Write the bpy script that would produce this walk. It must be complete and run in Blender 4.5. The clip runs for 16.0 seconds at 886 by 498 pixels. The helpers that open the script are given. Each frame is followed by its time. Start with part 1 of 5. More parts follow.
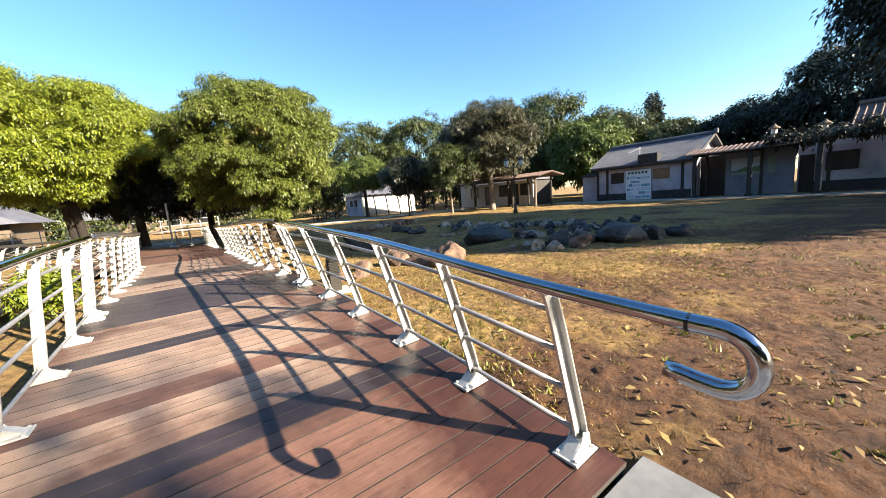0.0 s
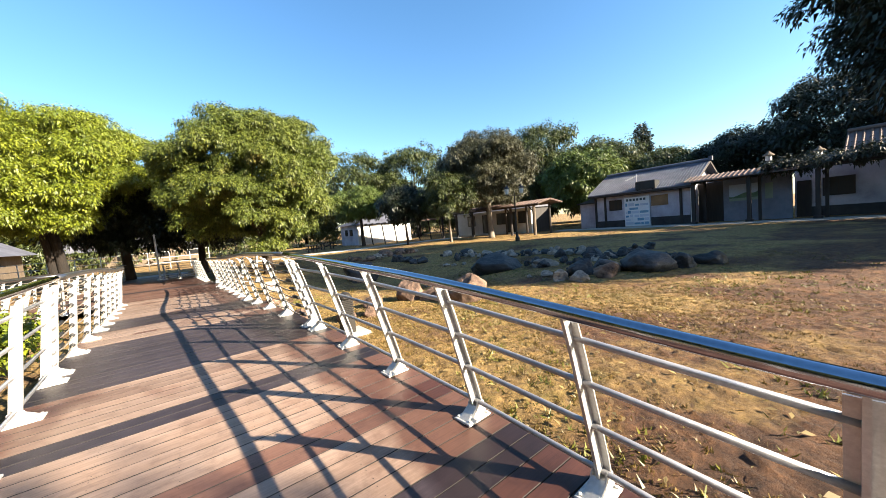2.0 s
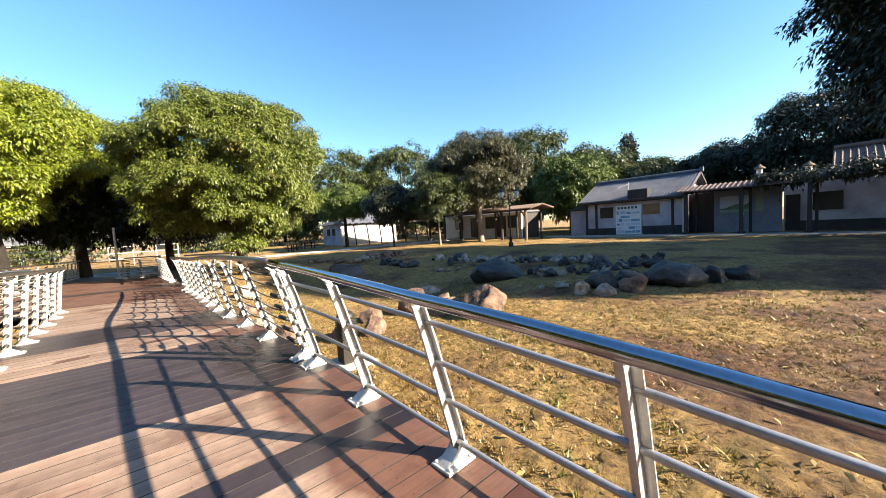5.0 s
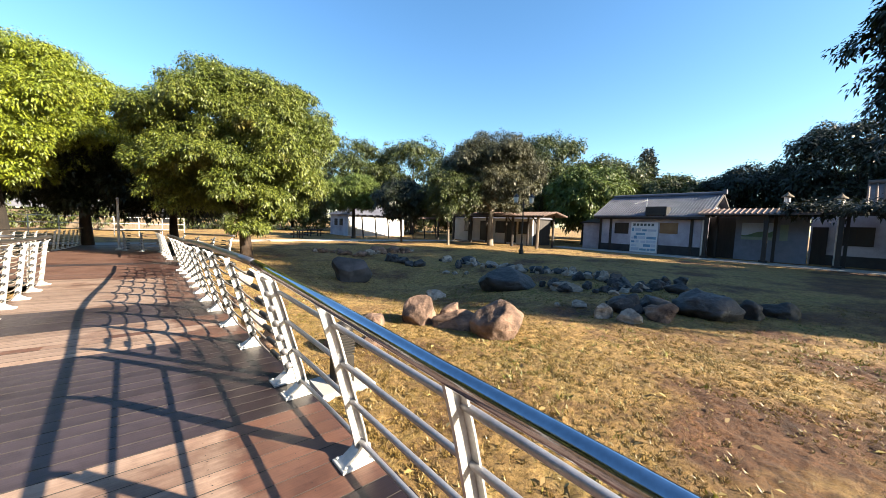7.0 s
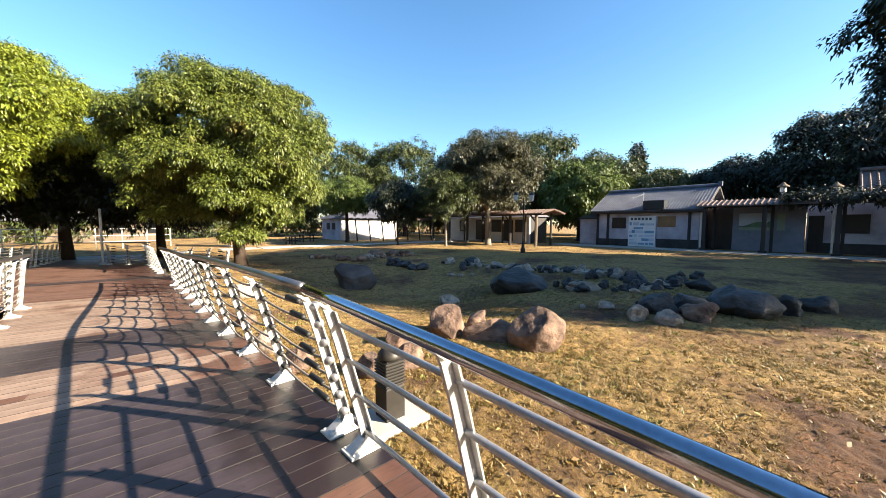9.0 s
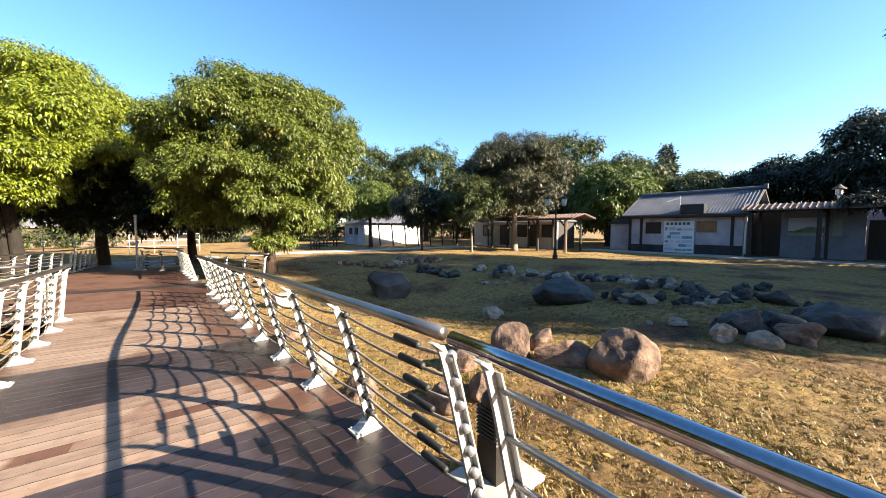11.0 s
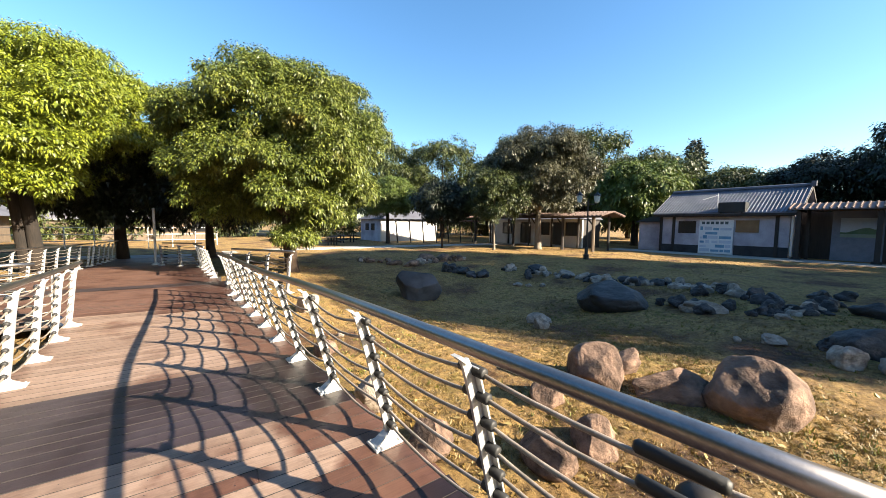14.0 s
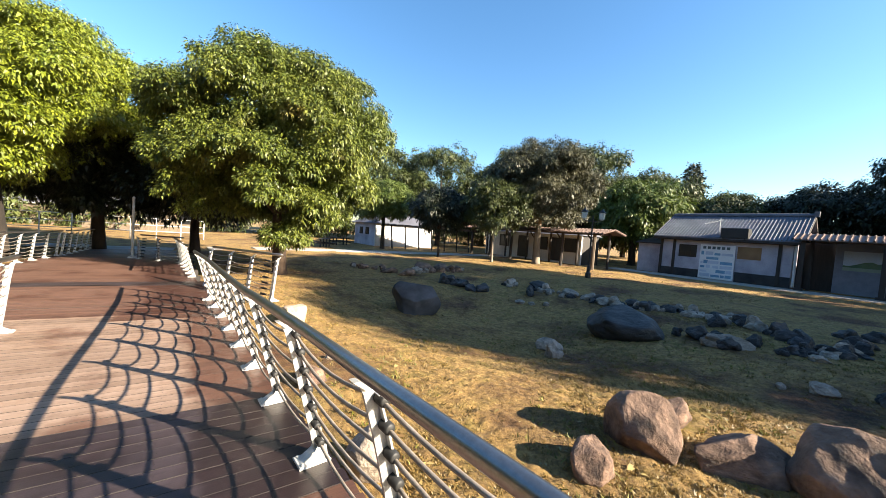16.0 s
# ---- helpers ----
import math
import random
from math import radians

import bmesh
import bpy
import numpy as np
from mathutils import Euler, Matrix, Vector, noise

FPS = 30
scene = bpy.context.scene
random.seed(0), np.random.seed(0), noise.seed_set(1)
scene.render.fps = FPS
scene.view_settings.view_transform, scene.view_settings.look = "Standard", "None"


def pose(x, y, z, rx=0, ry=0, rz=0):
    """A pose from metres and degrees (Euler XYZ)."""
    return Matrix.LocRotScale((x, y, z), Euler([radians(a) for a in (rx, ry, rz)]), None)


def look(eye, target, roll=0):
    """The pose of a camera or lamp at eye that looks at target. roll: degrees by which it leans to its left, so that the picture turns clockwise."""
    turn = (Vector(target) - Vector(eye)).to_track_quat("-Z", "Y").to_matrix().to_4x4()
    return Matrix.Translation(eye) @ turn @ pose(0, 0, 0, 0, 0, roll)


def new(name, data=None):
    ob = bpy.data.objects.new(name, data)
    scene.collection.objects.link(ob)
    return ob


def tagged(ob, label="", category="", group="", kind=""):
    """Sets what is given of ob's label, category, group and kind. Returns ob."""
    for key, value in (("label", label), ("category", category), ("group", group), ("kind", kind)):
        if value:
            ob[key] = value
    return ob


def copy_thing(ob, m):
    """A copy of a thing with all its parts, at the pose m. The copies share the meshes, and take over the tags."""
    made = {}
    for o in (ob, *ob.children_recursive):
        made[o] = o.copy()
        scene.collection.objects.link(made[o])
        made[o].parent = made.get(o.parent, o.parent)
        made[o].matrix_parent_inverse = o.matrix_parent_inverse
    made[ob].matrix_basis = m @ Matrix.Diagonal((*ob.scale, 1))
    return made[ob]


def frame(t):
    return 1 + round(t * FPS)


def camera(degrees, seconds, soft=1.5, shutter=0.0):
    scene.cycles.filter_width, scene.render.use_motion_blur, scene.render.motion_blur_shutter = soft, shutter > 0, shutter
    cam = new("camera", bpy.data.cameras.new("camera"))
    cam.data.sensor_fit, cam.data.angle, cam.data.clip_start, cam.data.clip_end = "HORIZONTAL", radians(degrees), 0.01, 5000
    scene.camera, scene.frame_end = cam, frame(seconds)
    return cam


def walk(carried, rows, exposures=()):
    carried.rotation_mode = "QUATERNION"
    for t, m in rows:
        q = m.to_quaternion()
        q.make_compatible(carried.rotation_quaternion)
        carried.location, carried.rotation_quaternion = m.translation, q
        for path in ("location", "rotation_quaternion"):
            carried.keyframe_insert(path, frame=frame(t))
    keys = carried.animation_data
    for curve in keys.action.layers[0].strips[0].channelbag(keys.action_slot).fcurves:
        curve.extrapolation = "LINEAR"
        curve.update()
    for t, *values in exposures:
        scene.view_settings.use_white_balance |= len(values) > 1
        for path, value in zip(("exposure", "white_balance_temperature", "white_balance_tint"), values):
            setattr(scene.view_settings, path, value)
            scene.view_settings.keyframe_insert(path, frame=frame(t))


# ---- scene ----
# the camera and its walk
cam = camera(104.8, 16.0, soft=0.75)
METRES, EYE, SLOPE, TURN = 7.2, 1.5, 3.3, -35.8
ROWS = [
    (0.0, 0.0, 0.0, 0.0, -0.23, -6.86, 1.9),
    (0.5, -0.0265, 0.0261, -0.0011, -2.23, -4.74, 0.61),
    (1.0, -0.0551, 0.0482, 0.0007, -1.35, -3.91, 1.11),
    (1.5, -0.0702, 0.0748, -0.0007, -2.21, -3.24, 0.85),
    (2.0, -0.0832, 0.1041, 0.0048, -1.57, -2.17, 2.48),
    (2.5, -0.0982, 0.1287, -0.0002, -1.74, -3.19, 1.66),
    (3.0, -0.123, 0.1583, 0.0042, -4.02, -3.23, 1.58),
    (3.5, -0.1425, 0.1832, 0.003, -4.46, -3.75, 0.59),
    (4.0, -0.1561, 0.223, 0.0093, -4.46, -2.92, 2.73),
    (4.5, -0.1645, 0.2487, 0.0106, -4.67, -2.2, 2.2),
    (7.0, -0.1847, 0.3630, 0.0283, -3.63, -2.16, -4.54),
    (7.5, -0.2070, 0.3882, 0.0299, -4.4, -2.7, -3.57),
    (8.0, -0.2282, 0.4067, 0.03, -4.72, -2.9, -3.15),
    (10.5, -0.3509, 0.5129, 0.0385, -6.23, -0.38, -1.75),
    (11.0, -0.3754, 0.5362, 0.0405, -2.66, -1.43, -2.62),
    (11.5, -0.3920, 0.5526, 0.0404, -0.21, -0.57, -2.53),
    (12.0, -0.4213, 0.5730, 0.0431, -2.64, -0.25, -1.19),
    (12.5, -0.4449, 0.5850, 0.0415, -1.45, -0.6, -1.54),
    (13.0, -0.4578, 0.6149, 0.0405, -1.17, -0.61, -1.8),
    (13.5, -0.4644, 0.6472, 0.0424, -1.1, 0.97, -0.73),
    (14.0, -0.4806, 0.6730, 0.0423, -0.8, -2.12, -3.31),
    (14.5, -0.5026, 0.7063, 0.0464, -3.91, -4.34, -2.04),
    (15.0, -0.5144, 0.7289, 0.0469, -2.58, -3.14, -3.23),
    (15.5, -0.5174, 0.768, 0.0524, 0.53, -2.13, -4.73),
    (16.0, -0.5246, 0.7925, 0.0502, -2.03, -0.74, -6.76),
]
LEVEL = Matrix.Translation((0, 0, EYE)) @ Matrix.Rotation(radians(SLOPE), 4, "Y") @ Matrix.Rotation(radians(TURN), 4, "Z")
walk(cam, [(t, LEVEL @ pose(METRES * x, METRES * y, METRES * z, 90 + pitch, roll, yaw)) for t, x, y, z, yaw, pitch, roll in ROWS],
     exposures=[(0.0, 2.38, 6500, 6), (16.0, 2.38, 6500, 6)])

# world and sun
SUN_TO = Vector((1.2, -1.95, 1.0)).normalized()
world = bpy.data.worlds.new("sky")
scene.world = world
world.use_nodes = True
wn = world.node_tree
wn.nodes.clear()
sky = wn.nodes.new("ShaderNodeTexSky")
sky.sky_type = "NISHITA"
sky.sun_disc = False
sky.sun_elevation = math.asin(SUN_TO.z)
sky.sun_rotation = math.atan2(SUN_TO.x, SUN_TO.y)
sky.air_density, sky.dust_density, sky.ozone_density = 1.0, 0.4, 2.0
bgn = wn.nodes.new("ShaderNodeBackground")
bgn.inputs["Strength"].default_value = 0.064
wout = wn.nodes.new("ShaderNodeOutputWorld")
deep = wn.nodes.new("ShaderNodeHueSaturation")
deep.inputs["Saturation"].default_value = 1.2
wn.links.new(sky.outputs[0], deep.inputs["Color"])
wn.links.new(deep.outputs[0], bgn.inputs[0])
wn.links.new(bgn.outputs[0], wout.inputs[0])
sun_data = bpy.data.lights.new("sun", "SUN")
sun_data.energy, sun_data.angle, sun_data.color = 5.0, radians(0.5), (1.0, 0.85, 0.67)
sun = new("sun", sun_data)
sun.matrix_world = look((0, 0, 40), Vector((0, 0, 40)) - SUN_TO)

# materials
def material(name, rough=0.7, metal=0.0):
    m = bpy.data.materials.new(name)
    m.use_nodes = True
    b = m.node_tree.nodes["Principled BSDF"]
    b.inputs["Roughness"].default_value, b.inputs["Metallic"].default_value = rough, metal
    return m, m.node_tree, b


def noise_node(tree, scale, detail=4.0, rough=0.55, stretch=(1, 1, 1), space="Object"):
    co = tree.nodes.new("ShaderNodeTexCoord")
    mp = tree.nodes.new("ShaderNodeMapping")
    mp.inputs["Scale"].default_value = stretch
    n = tree.nodes.new("ShaderNodeTexNoise")
    n.inputs["Scale"].default_value, n.inputs["Detail"].default_value, n.inputs["Roughness"].default_value = scale, detail, rough
    tree.links.new(co.outputs[space], mp.inputs[0])
    tree.links.new(mp.outputs[0], n.inputs["Vector"])
    return n.outputs["Fac"]


def ramp(tree, fac, stops):
    r = tree.nodes.new("ShaderNodeValToRGB")
    e = r.color_ramp.elements
    while len(e) < len(stops):
        e.new(0.5)
    for el, (p, c) in zip(e, stops):
        el.position, el.color = p, (*c, 1)
    tree.links.new(fac, r.inputs[0])
    return r.outputs[0]


def mix(tree, fac, a, b, mode="MIX"):
    n = tree.nodes.new("ShaderNodeMix")
    n.data_type, n.blend_type = "RGBA", mode
    for sock, v in ((n.inputs[0], fac), (n.inputs[6], a), (n.inputs[7], b)):
        if isinstance(v, (int, float)):
            sock.default_value = v
        elif isinstance(v, tuple):
            sock.default_value = (*v, 1)
        else:
            tree.links.new(v, sock)
    return n.outputs[2]


def bump(tree, b, height, strength=0.4, dist=0.01):
    n = tree.nodes.new("ShaderNodeBump")
    n.inputs["Strength"].default_value, n.inputs["Distance"].default_value = strength, dist
    tree.links.new(height, n.inputs["Height"])
    tree.links.new(n.outputs[0], b.inputs["Normal"])


def surface(name, dark, light, rough=0.75, metal=0.0, coarse=1.5, fine=25.0, stretch=(1, 1, 1), relief=0.3, dist=0.006, shift=0.0):
    """A two-scale surface between two colours; shift: how much each object differs from the next."""
    m, t, b = material(name, rough, metal)
    c = ramp(t, noise_node(t, coarse, 5, 0.6, stretch), [(0.3, dark), (0.7, light)])
    f = noise_node(t, fine, 6, 0.65, stretch)
    g = ramp(t, f, [(0.25, (0.6, 0.6, 0.6)), (0.75, (1.0, 1.0, 1.0))])
    c = mix(t, 0.7, c, g, "MULTIPLY")
    if shift:
        info = t.nodes.new("ShaderNodeObjectInfo")
        v = ramp(t, info.outputs["Random"], [(0.0, (1 - shift,) * 3), (1.0, (1.0, 1.0, 1.0))])
        c = mix(t, 1.0, c, v, "MULTIPLY")
    t.links.new(c, b.inputs["Base Color"])
    if relief:
        bump(t, b, f, relief, dist)
    return m


def leaf_material(name, dark, light, red=None):
    m, t, b = material(name, 0.5)
    geo = t.nodes.new("ShaderNodeNewGeometry")
    c = ramp(t, geo.outputs["Random Per Island"], [(0.0, dark), (1.0, light)])
    big = noise_node(t, 0.6, 3, 0.5)
    c = mix(t, 0.6, c, ramp(t, big, [(0.35, (0.62, 0.72, 0.6)), (0.65, (1.0, 1.0, 1.0))]), "MULTIPLY")
    if red:
        spot = ramp(t, noise_node(t, 0.35, 2, 0.5), [(0.67, (0, 0, 0)), (0.78, (1, 1, 1))])
        c = mix(t, spot, c, red)
    t.links.new(c, b.inputs["Base Color"])
    tr = t.nodes.new("ShaderNodeBsdfTranslucent")
    t.links.new(c, tr.inputs["Color"])
    add = t.nodes.new("ShaderNodeMixShader")
    add.inputs[0].default_value = 0.1
    t.links.new(b.outputs[0], add.inputs[1])
    t.links.new(tr.outputs[0], add.inputs[2])
    t.links.new(add.outputs[0], t.nodes["Material Output"].inputs[0])
    return m


def wood_material(name, dark, light, rough=0.55):
    m, t, b = material(name, rough)
    co = noise_node(t, 3.0, 6, 0.65, (1.2, 22, 6))
    c = ramp(t, co, [(0.25, dark), (0.75, light)])
    info = t.nodes.new("ShaderNodeObjectInfo")
    c = mix(t, 1.0, c, ramp(t, info.outputs["Random"], [(0.0, (0.72, 0.7, 0.68)), (0.5, (0.95, 0.95, 0.95)), (1.0, (1.0, 0.97, 0.93))]), "MULTIPLY")
    wear = ramp(t, noise_node(t, 1.6, 5, 0.6, (1, 1, 1), "Generated"), [(0.35, (0.75, 0.72, 0.7)), (0.65, (1, 1, 1))])
    c = mix(t, 0.8, c, wear, "MULTIPLY")
    where = t.nodes.new("ShaderNodeNewGeometry")
    stain = t.nodes.new("ShaderNodeTexNoise")
    stain.inputs["Scale"].default_value, stain.inputs["Detail"].default_value, stain.inputs["Roughness"].default_value = 0.85, 7, 0.62
    t.links.new(where.outputs["Position"], stain.inputs["Vector"])
    c = mix(t, 1.0, c, ramp(t, stain.outputs["Fac"], [(0.34, (0.50, 0.38, 0.34)), (0.47, (0.92, 0.9, 0.88)), (0.62, (1.0, 1.0, 1.0)), (0.75, (1.12, 1.12, 1.12))]), "MULTIPLY")
    scuff = t.nodes.new("ShaderNodeTexNoise")
    scuff.inputs["Scale"].default_value, scuff.inputs["Detail"].default_value, scuff.inputs["Roughness"].default_value = 9.0, 8, 0.75
    t.links.new(where.outputs["Position"], scuff.inputs["Vector"])
    c = mix(t, 0.65, c, ramp(t, scuff.outputs["Fac"], [(0.34, (0.62, 0.58, 0.56)), (0.5, (1, 1, 1)), (0.70, (1.15, 1.15, 1.15))]), "MULTIPLY")
    # damp red-brown stain along the planks' ends, with a ragged inner edge
    along = t.nodes.new("ShaderNodeTexCoord")
    ends = t.nodes.new("ShaderNodeSeparateXYZ")
    t.links.new(along.outputs["Generated"], ends.inputs[0])
    ragged = t.nodes.new("ShaderNodeMath")
    ragged.operation = "MULTIPLY_ADD"
    ragged.inputs[1].default_value = 0.45
    t.links.new(stain.outputs["Fac"], ragged.inputs[0])
    t.links.new(ends.outputs["X"], ragged.inputs[2])
    c = mix(t, 1.0, c, ramp(t, ragged.outputs[0], [(0.22, (0.55, 0.42, 0.37)), (0.36, (1, 1, 1)), (0.95, (1, 1, 1)), (1.06, (0.42, 0.29, 0.25))]), "MULTIPLY")
    t.links.new(c, b.inputs["Base Color"])
    bump(t, b, co, 0.35, 0.004)
    return m


def ground_material():
    m, t, b = material("dry_lawn", 0.95)
    big = noise_node(t, 0.45, 5, 0.6)
    mid = noise_node(t, 2.4, 6, 0.65)
    fine = noise_node(t, 16.0, 8, 0.8)
    grass = ramp(t, mid, [(0.3, (0.333, 0.197, 0.053)), (0.5, (0.428, 0.269, 0.0884)), (0.7, (0.245, 0.184, 0.034))])
    dirt = ramp(t, mid, [(0.3, (0.08, 0.032, 0.011)), (0.7, (0.22, 0.10, 0.038))])
    co = t.nodes.new("ShaderNodeTexCoord")
    axes = t.nodes.new("ShaderNodeSeparateXYZ")
    t.links.new(co.outputs["Object"], axes.inputs[0])
    worn = t.nodes.new("ShaderNodeMapRange")
    worn.inputs["From Min"].default_value, worn.inputs["From Max"].default_value = -1.5, 4.8
    worn.inputs["To Min"].default_value, worn.inputs["To Max"].default_value = 0.22, -0.06
    t.links.new(axes.outputs["Y"], worn.inputs["Value"])
    total = t.nodes.new("ShaderNodeMath")
    t.links.new(big, total.inputs[0])
    t.links.new(worn.outputs[0], total.inputs[1])
    big = total.outputs[0]
    c = mix(t, ramp(t, big, [(0.44, (0, 0, 0)), (0.58, (1, 1, 1))]), grass, dirt)
    c = mix(t, 0.85, c, ramp(t, fine, [(0.36, (0.26, 0.22, 0.17)), (0.58, (1.0, 1.0, 1.0))]), "MULTIPLY")
    clods = noise_node(t, 5.5, 8, 0.7)
    c = mix(t, 0.8, c, ramp(t, clods, [(0.36, (0.4, 0.35, 0.29)), (0.56, (1.0, 1.0, 1.0))]), "MULTIPLY")
    t.links.new(c, b.inputs["Base Color"])
    both = t.nodes.new("ShaderNodeMath")
    t.links.new(fine, both.inputs[0])
    t.links.new(clods, both.inputs[1])
    bump(t, b, both.outputs[0], 1.0, 0.06)
    return m


def tile_roof_material(name, dark, light):
    return surface(name, dark, light, 0.6, 0, 1.0, 12, relief=0.3, shift=0.25)


M_GROUND = ground_material()
M_LIGHT_PLANK = wood_material("worn_light_decking", (0.235, 0.16, 0.12), (0.42, 0.305, 0.24))
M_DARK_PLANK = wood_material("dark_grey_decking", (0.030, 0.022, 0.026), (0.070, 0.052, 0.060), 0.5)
M_RED_PLANK = wood_material("red_brown_decking", (0.116, 0.0578, 0.0408), (0.231, 0.126, 0.0918))
M_FRAME_AND_GAP = surface("deck_joists_and_gap_shade", (0.0238, 0.0204, 0.019), (0.0408, 0.034, 0.0306), 0.9)
M_CHROME = surface("polished_steel", (0.40, 0.42, 0.48), (0.50, 0.52, 0.58), 0.12, 1.0, 2, 60, relief=0.0)
M_STEEL = surface("brushed_steel", (0.55, 0.545, 0.53), (0.70, 0.695, 0.68), 0.40, 0.6, 3, 60, relief=0.1)
M_RAIL_DULL = surface("dull_steel_handrail", (0.30, 0.275, 0.26), (0.42, 0.39, 0.37), 0.34, 0.95, 2, 60, relief=0.05)
M_CAST = surface("cast_grey_metal", (0.52, 0.51, 0.49), (0.70, 0.69, 0.66), 0.55, 0.35, 4, 40, relief=0.2)
M_ROD = surface("dull_steel_rod", (0.36, 0.35, 0.36), (0.48, 0.47, 0.48), 0.45, 0.7, 3, 60, relief=0.1)
M_CABLE = surface("twisted_steel_cable", (0.20, 0.165, 0.13), (0.44, 0.37, 0.30), 0.5, 0.3, 8, 120, relief=0.4)
M_RUBBER = surface("black_rubber", (0.00816, 0.00816, 0.00816), (0.0204, 0.0204, 0.0204), 0.6)
M_ROCK = surface("brown_boulder", (0.026, 0.012, 0.008), (0.36, 0.225, 0.155), 0.9, 0, 2.2, 9, relief=1.0, dist=0.05, shift=0.2)
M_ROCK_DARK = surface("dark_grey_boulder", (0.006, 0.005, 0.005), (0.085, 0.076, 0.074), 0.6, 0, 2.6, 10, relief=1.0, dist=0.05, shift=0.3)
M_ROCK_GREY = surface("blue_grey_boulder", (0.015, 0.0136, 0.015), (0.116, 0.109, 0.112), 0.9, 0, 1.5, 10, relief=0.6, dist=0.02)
M_ROCK_PALE = surface("pale_limestone", (0.20, 0.15, 0.115), (0.60, 0.50, 0.40), 0.9, 0, 2.4, 10, relief=1.0, dist=0.04, shift=0.25)
M_BARK = surface("tree_bark", (0.0204, 0.0136, 0.00952), (0.0748, 0.0462, 0.0292), 0.95, 0, 3, 20, (1, 1, 0.3), 1.0, 0.03)
# copy of the bark with crown shade put into the colour
M_BARK_SHADED = surface("shaded_tree_bark", (0.00816, 0.00612, 0.00476), (0.0306, 0.0211, 0.015), 0.95, 0, 3, 20, (1, 1, 0.3), 1.0, 0.03)
M_BARK_PALE = surface("pale_tree_bark", (0.136, 0.109, 0.0816), (0.286, 0.245, 0.19), 0.95, 0, 3, 20, (1, 1, 0.3), 0.8, 0.02)
M_LEAF_A = leaf_material("mango_leaves_sunny", (0.075, 0.102, 0.007), (0.215, 0.24, 0.015))
M_LEAF_B = leaf_material("mango_leaves", (0.040, 0.060, 0.008), (0.165, 0.185, 0.024), (0.19, 0.11, 0.035))
# near-black leaves: the shade of these crowns is put into the colour
M_LEAF_SHADED = leaf_material("shade_dark_leaves", (0.00612, 0.00952, 0.0034), (0.0218, 0.0292, 0.00816))
M_LEAF_OLIVE = leaf_material("olive_leaves", (0.035, 0.035, 0.016), (0.095, 0.088, 0.040))
M_LEAF_FAR = leaf_material("woodland_leaves", (0.022, 0.032, 0.007), (0.085, 0.10, 0.018))
M_LEAF_LIME = leaf_material("light_green_leaves", (0.045, 0.072, 0.010), (0.135, 0.17, 0.026))
# white plaster with the bluish grey of shade put into the colour
M_PLASTER_SHADED = surface("shaded_white_plaster", (0.28, 0.27, 0.32), (0.60, 0.58, 0.66), 0.85, 0, 0.7, 18, relief=0.25)
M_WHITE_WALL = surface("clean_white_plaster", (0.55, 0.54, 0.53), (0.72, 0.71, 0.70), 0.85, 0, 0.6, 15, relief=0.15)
M_BASE = surface("dark_wall_base", (0.0238, 0.0238, 0.0272), (0.0544, 0.0544, 0.0578), 0.9)
M_TIMBER = surface("dark_stained_timber", (0.0136, 0.0109, 0.0102), (0.0374, 0.0286, 0.0245), 0.7, 0, 2, 20, (4, 4, 0.5))
M_TIMBER_PALE = surface("weathered_timber", (0.102, 0.0748, 0.051), (0.197, 0.15, 0.105), 0.8, 0, 2, 20, (4, 4, 0.5))
M_ROOF_GREY = tile_roof_material("grey_roof_tile", (0.085, 0.088, 0.115), (0.165, 0.17, 0.21))
M_ROOF_BROWN = tile_roof_material("brown_roof_tile", (0.11, 0.068, 0.055), (0.21, 0.14, 0.115))
M_GLASS_DARK = surface("dark_window_glass", (0.00408, 0.00476, 0.00612), (0.00952, 0.0109, 0.0136), 0.3)
M_TAN = surface("tan_board", (0.204, 0.116, 0.0544), (0.286, 0.177, 0.0884), 0.8)
M_PATH = surface("pale_concrete", (0.34, 0.32, 0.292), (0.462, 0.435, 0.394), 0.9, 0, 0.8, 14, relief=0.3)
M_PAVING = surface("grey_paving", (0.136, 0.139, 0.146), (0.231, 0.235, 0.245), 0.8, 0, 1.2, 16, relief=0.3, shift=0.15)
M_POSTER = surface("printed_white_board", (0.72, 0.76, 0.80), (0.82, 0.85, 0.88), 0.6)
M_POSTER_BLUE = surface("printed_blue", (0.10, 0.24, 0.42), (0.22, 0.42, 0.58), 0.6)
M_POSTER_DARK = surface("printed_dark", (0.05, 0.08, 0.10), (0.09, 0.12, 0.14), 0.6)
M_MURAL_GREY = surface("blue_grey_wall", (0.17, 0.19, 0.25), (0.26, 0.28, 0.36), 0.85, relief=0.2)
M_MURAL_SKY = surface("mural_sky_paint", (0.40, 0.48, 0.62), (0.58, 0.66, 0.78), 0.8, 0, 0.8)
M_MURAL_GREEN = surface("mural_green_paint", (0.10, 0.17, 0.10), (0.17, 0.24, 0.15), 0.8)
M_MURAL_FIELD = surface("mural_field_paint", (0.24, 0.32, 0.26), (0.33, 0.40, 0.33), 0.8)
M_BOLLARD = surface("dark_bronze_bollard", (0.0238, 0.0204, 0.0177), (0.0476, 0.0408, 0.034), 0.5, 0.4)
M_BLACK_METAL = surface("black_painted_metal", (0.00816, 0.00816, 0.00884), (0.0204, 0.0204, 0.0218), 0.5, 0.2)
M_LAMP_GLASS = surface("frosted_lamp_glass", (0.5, 0.5, 0.46), (0.65, 0.64, 0.58), 0.4)
M_DRY_LEAF = leaf_material("fallen_leaves", (0.163, 0.0884, 0.034), (0.34, 0.258, 0.0952))
M_GRASS = leaf_material("grass_blades", (0.15, 0.0952, 0.0245), (0.279, 0.18, 0.051))
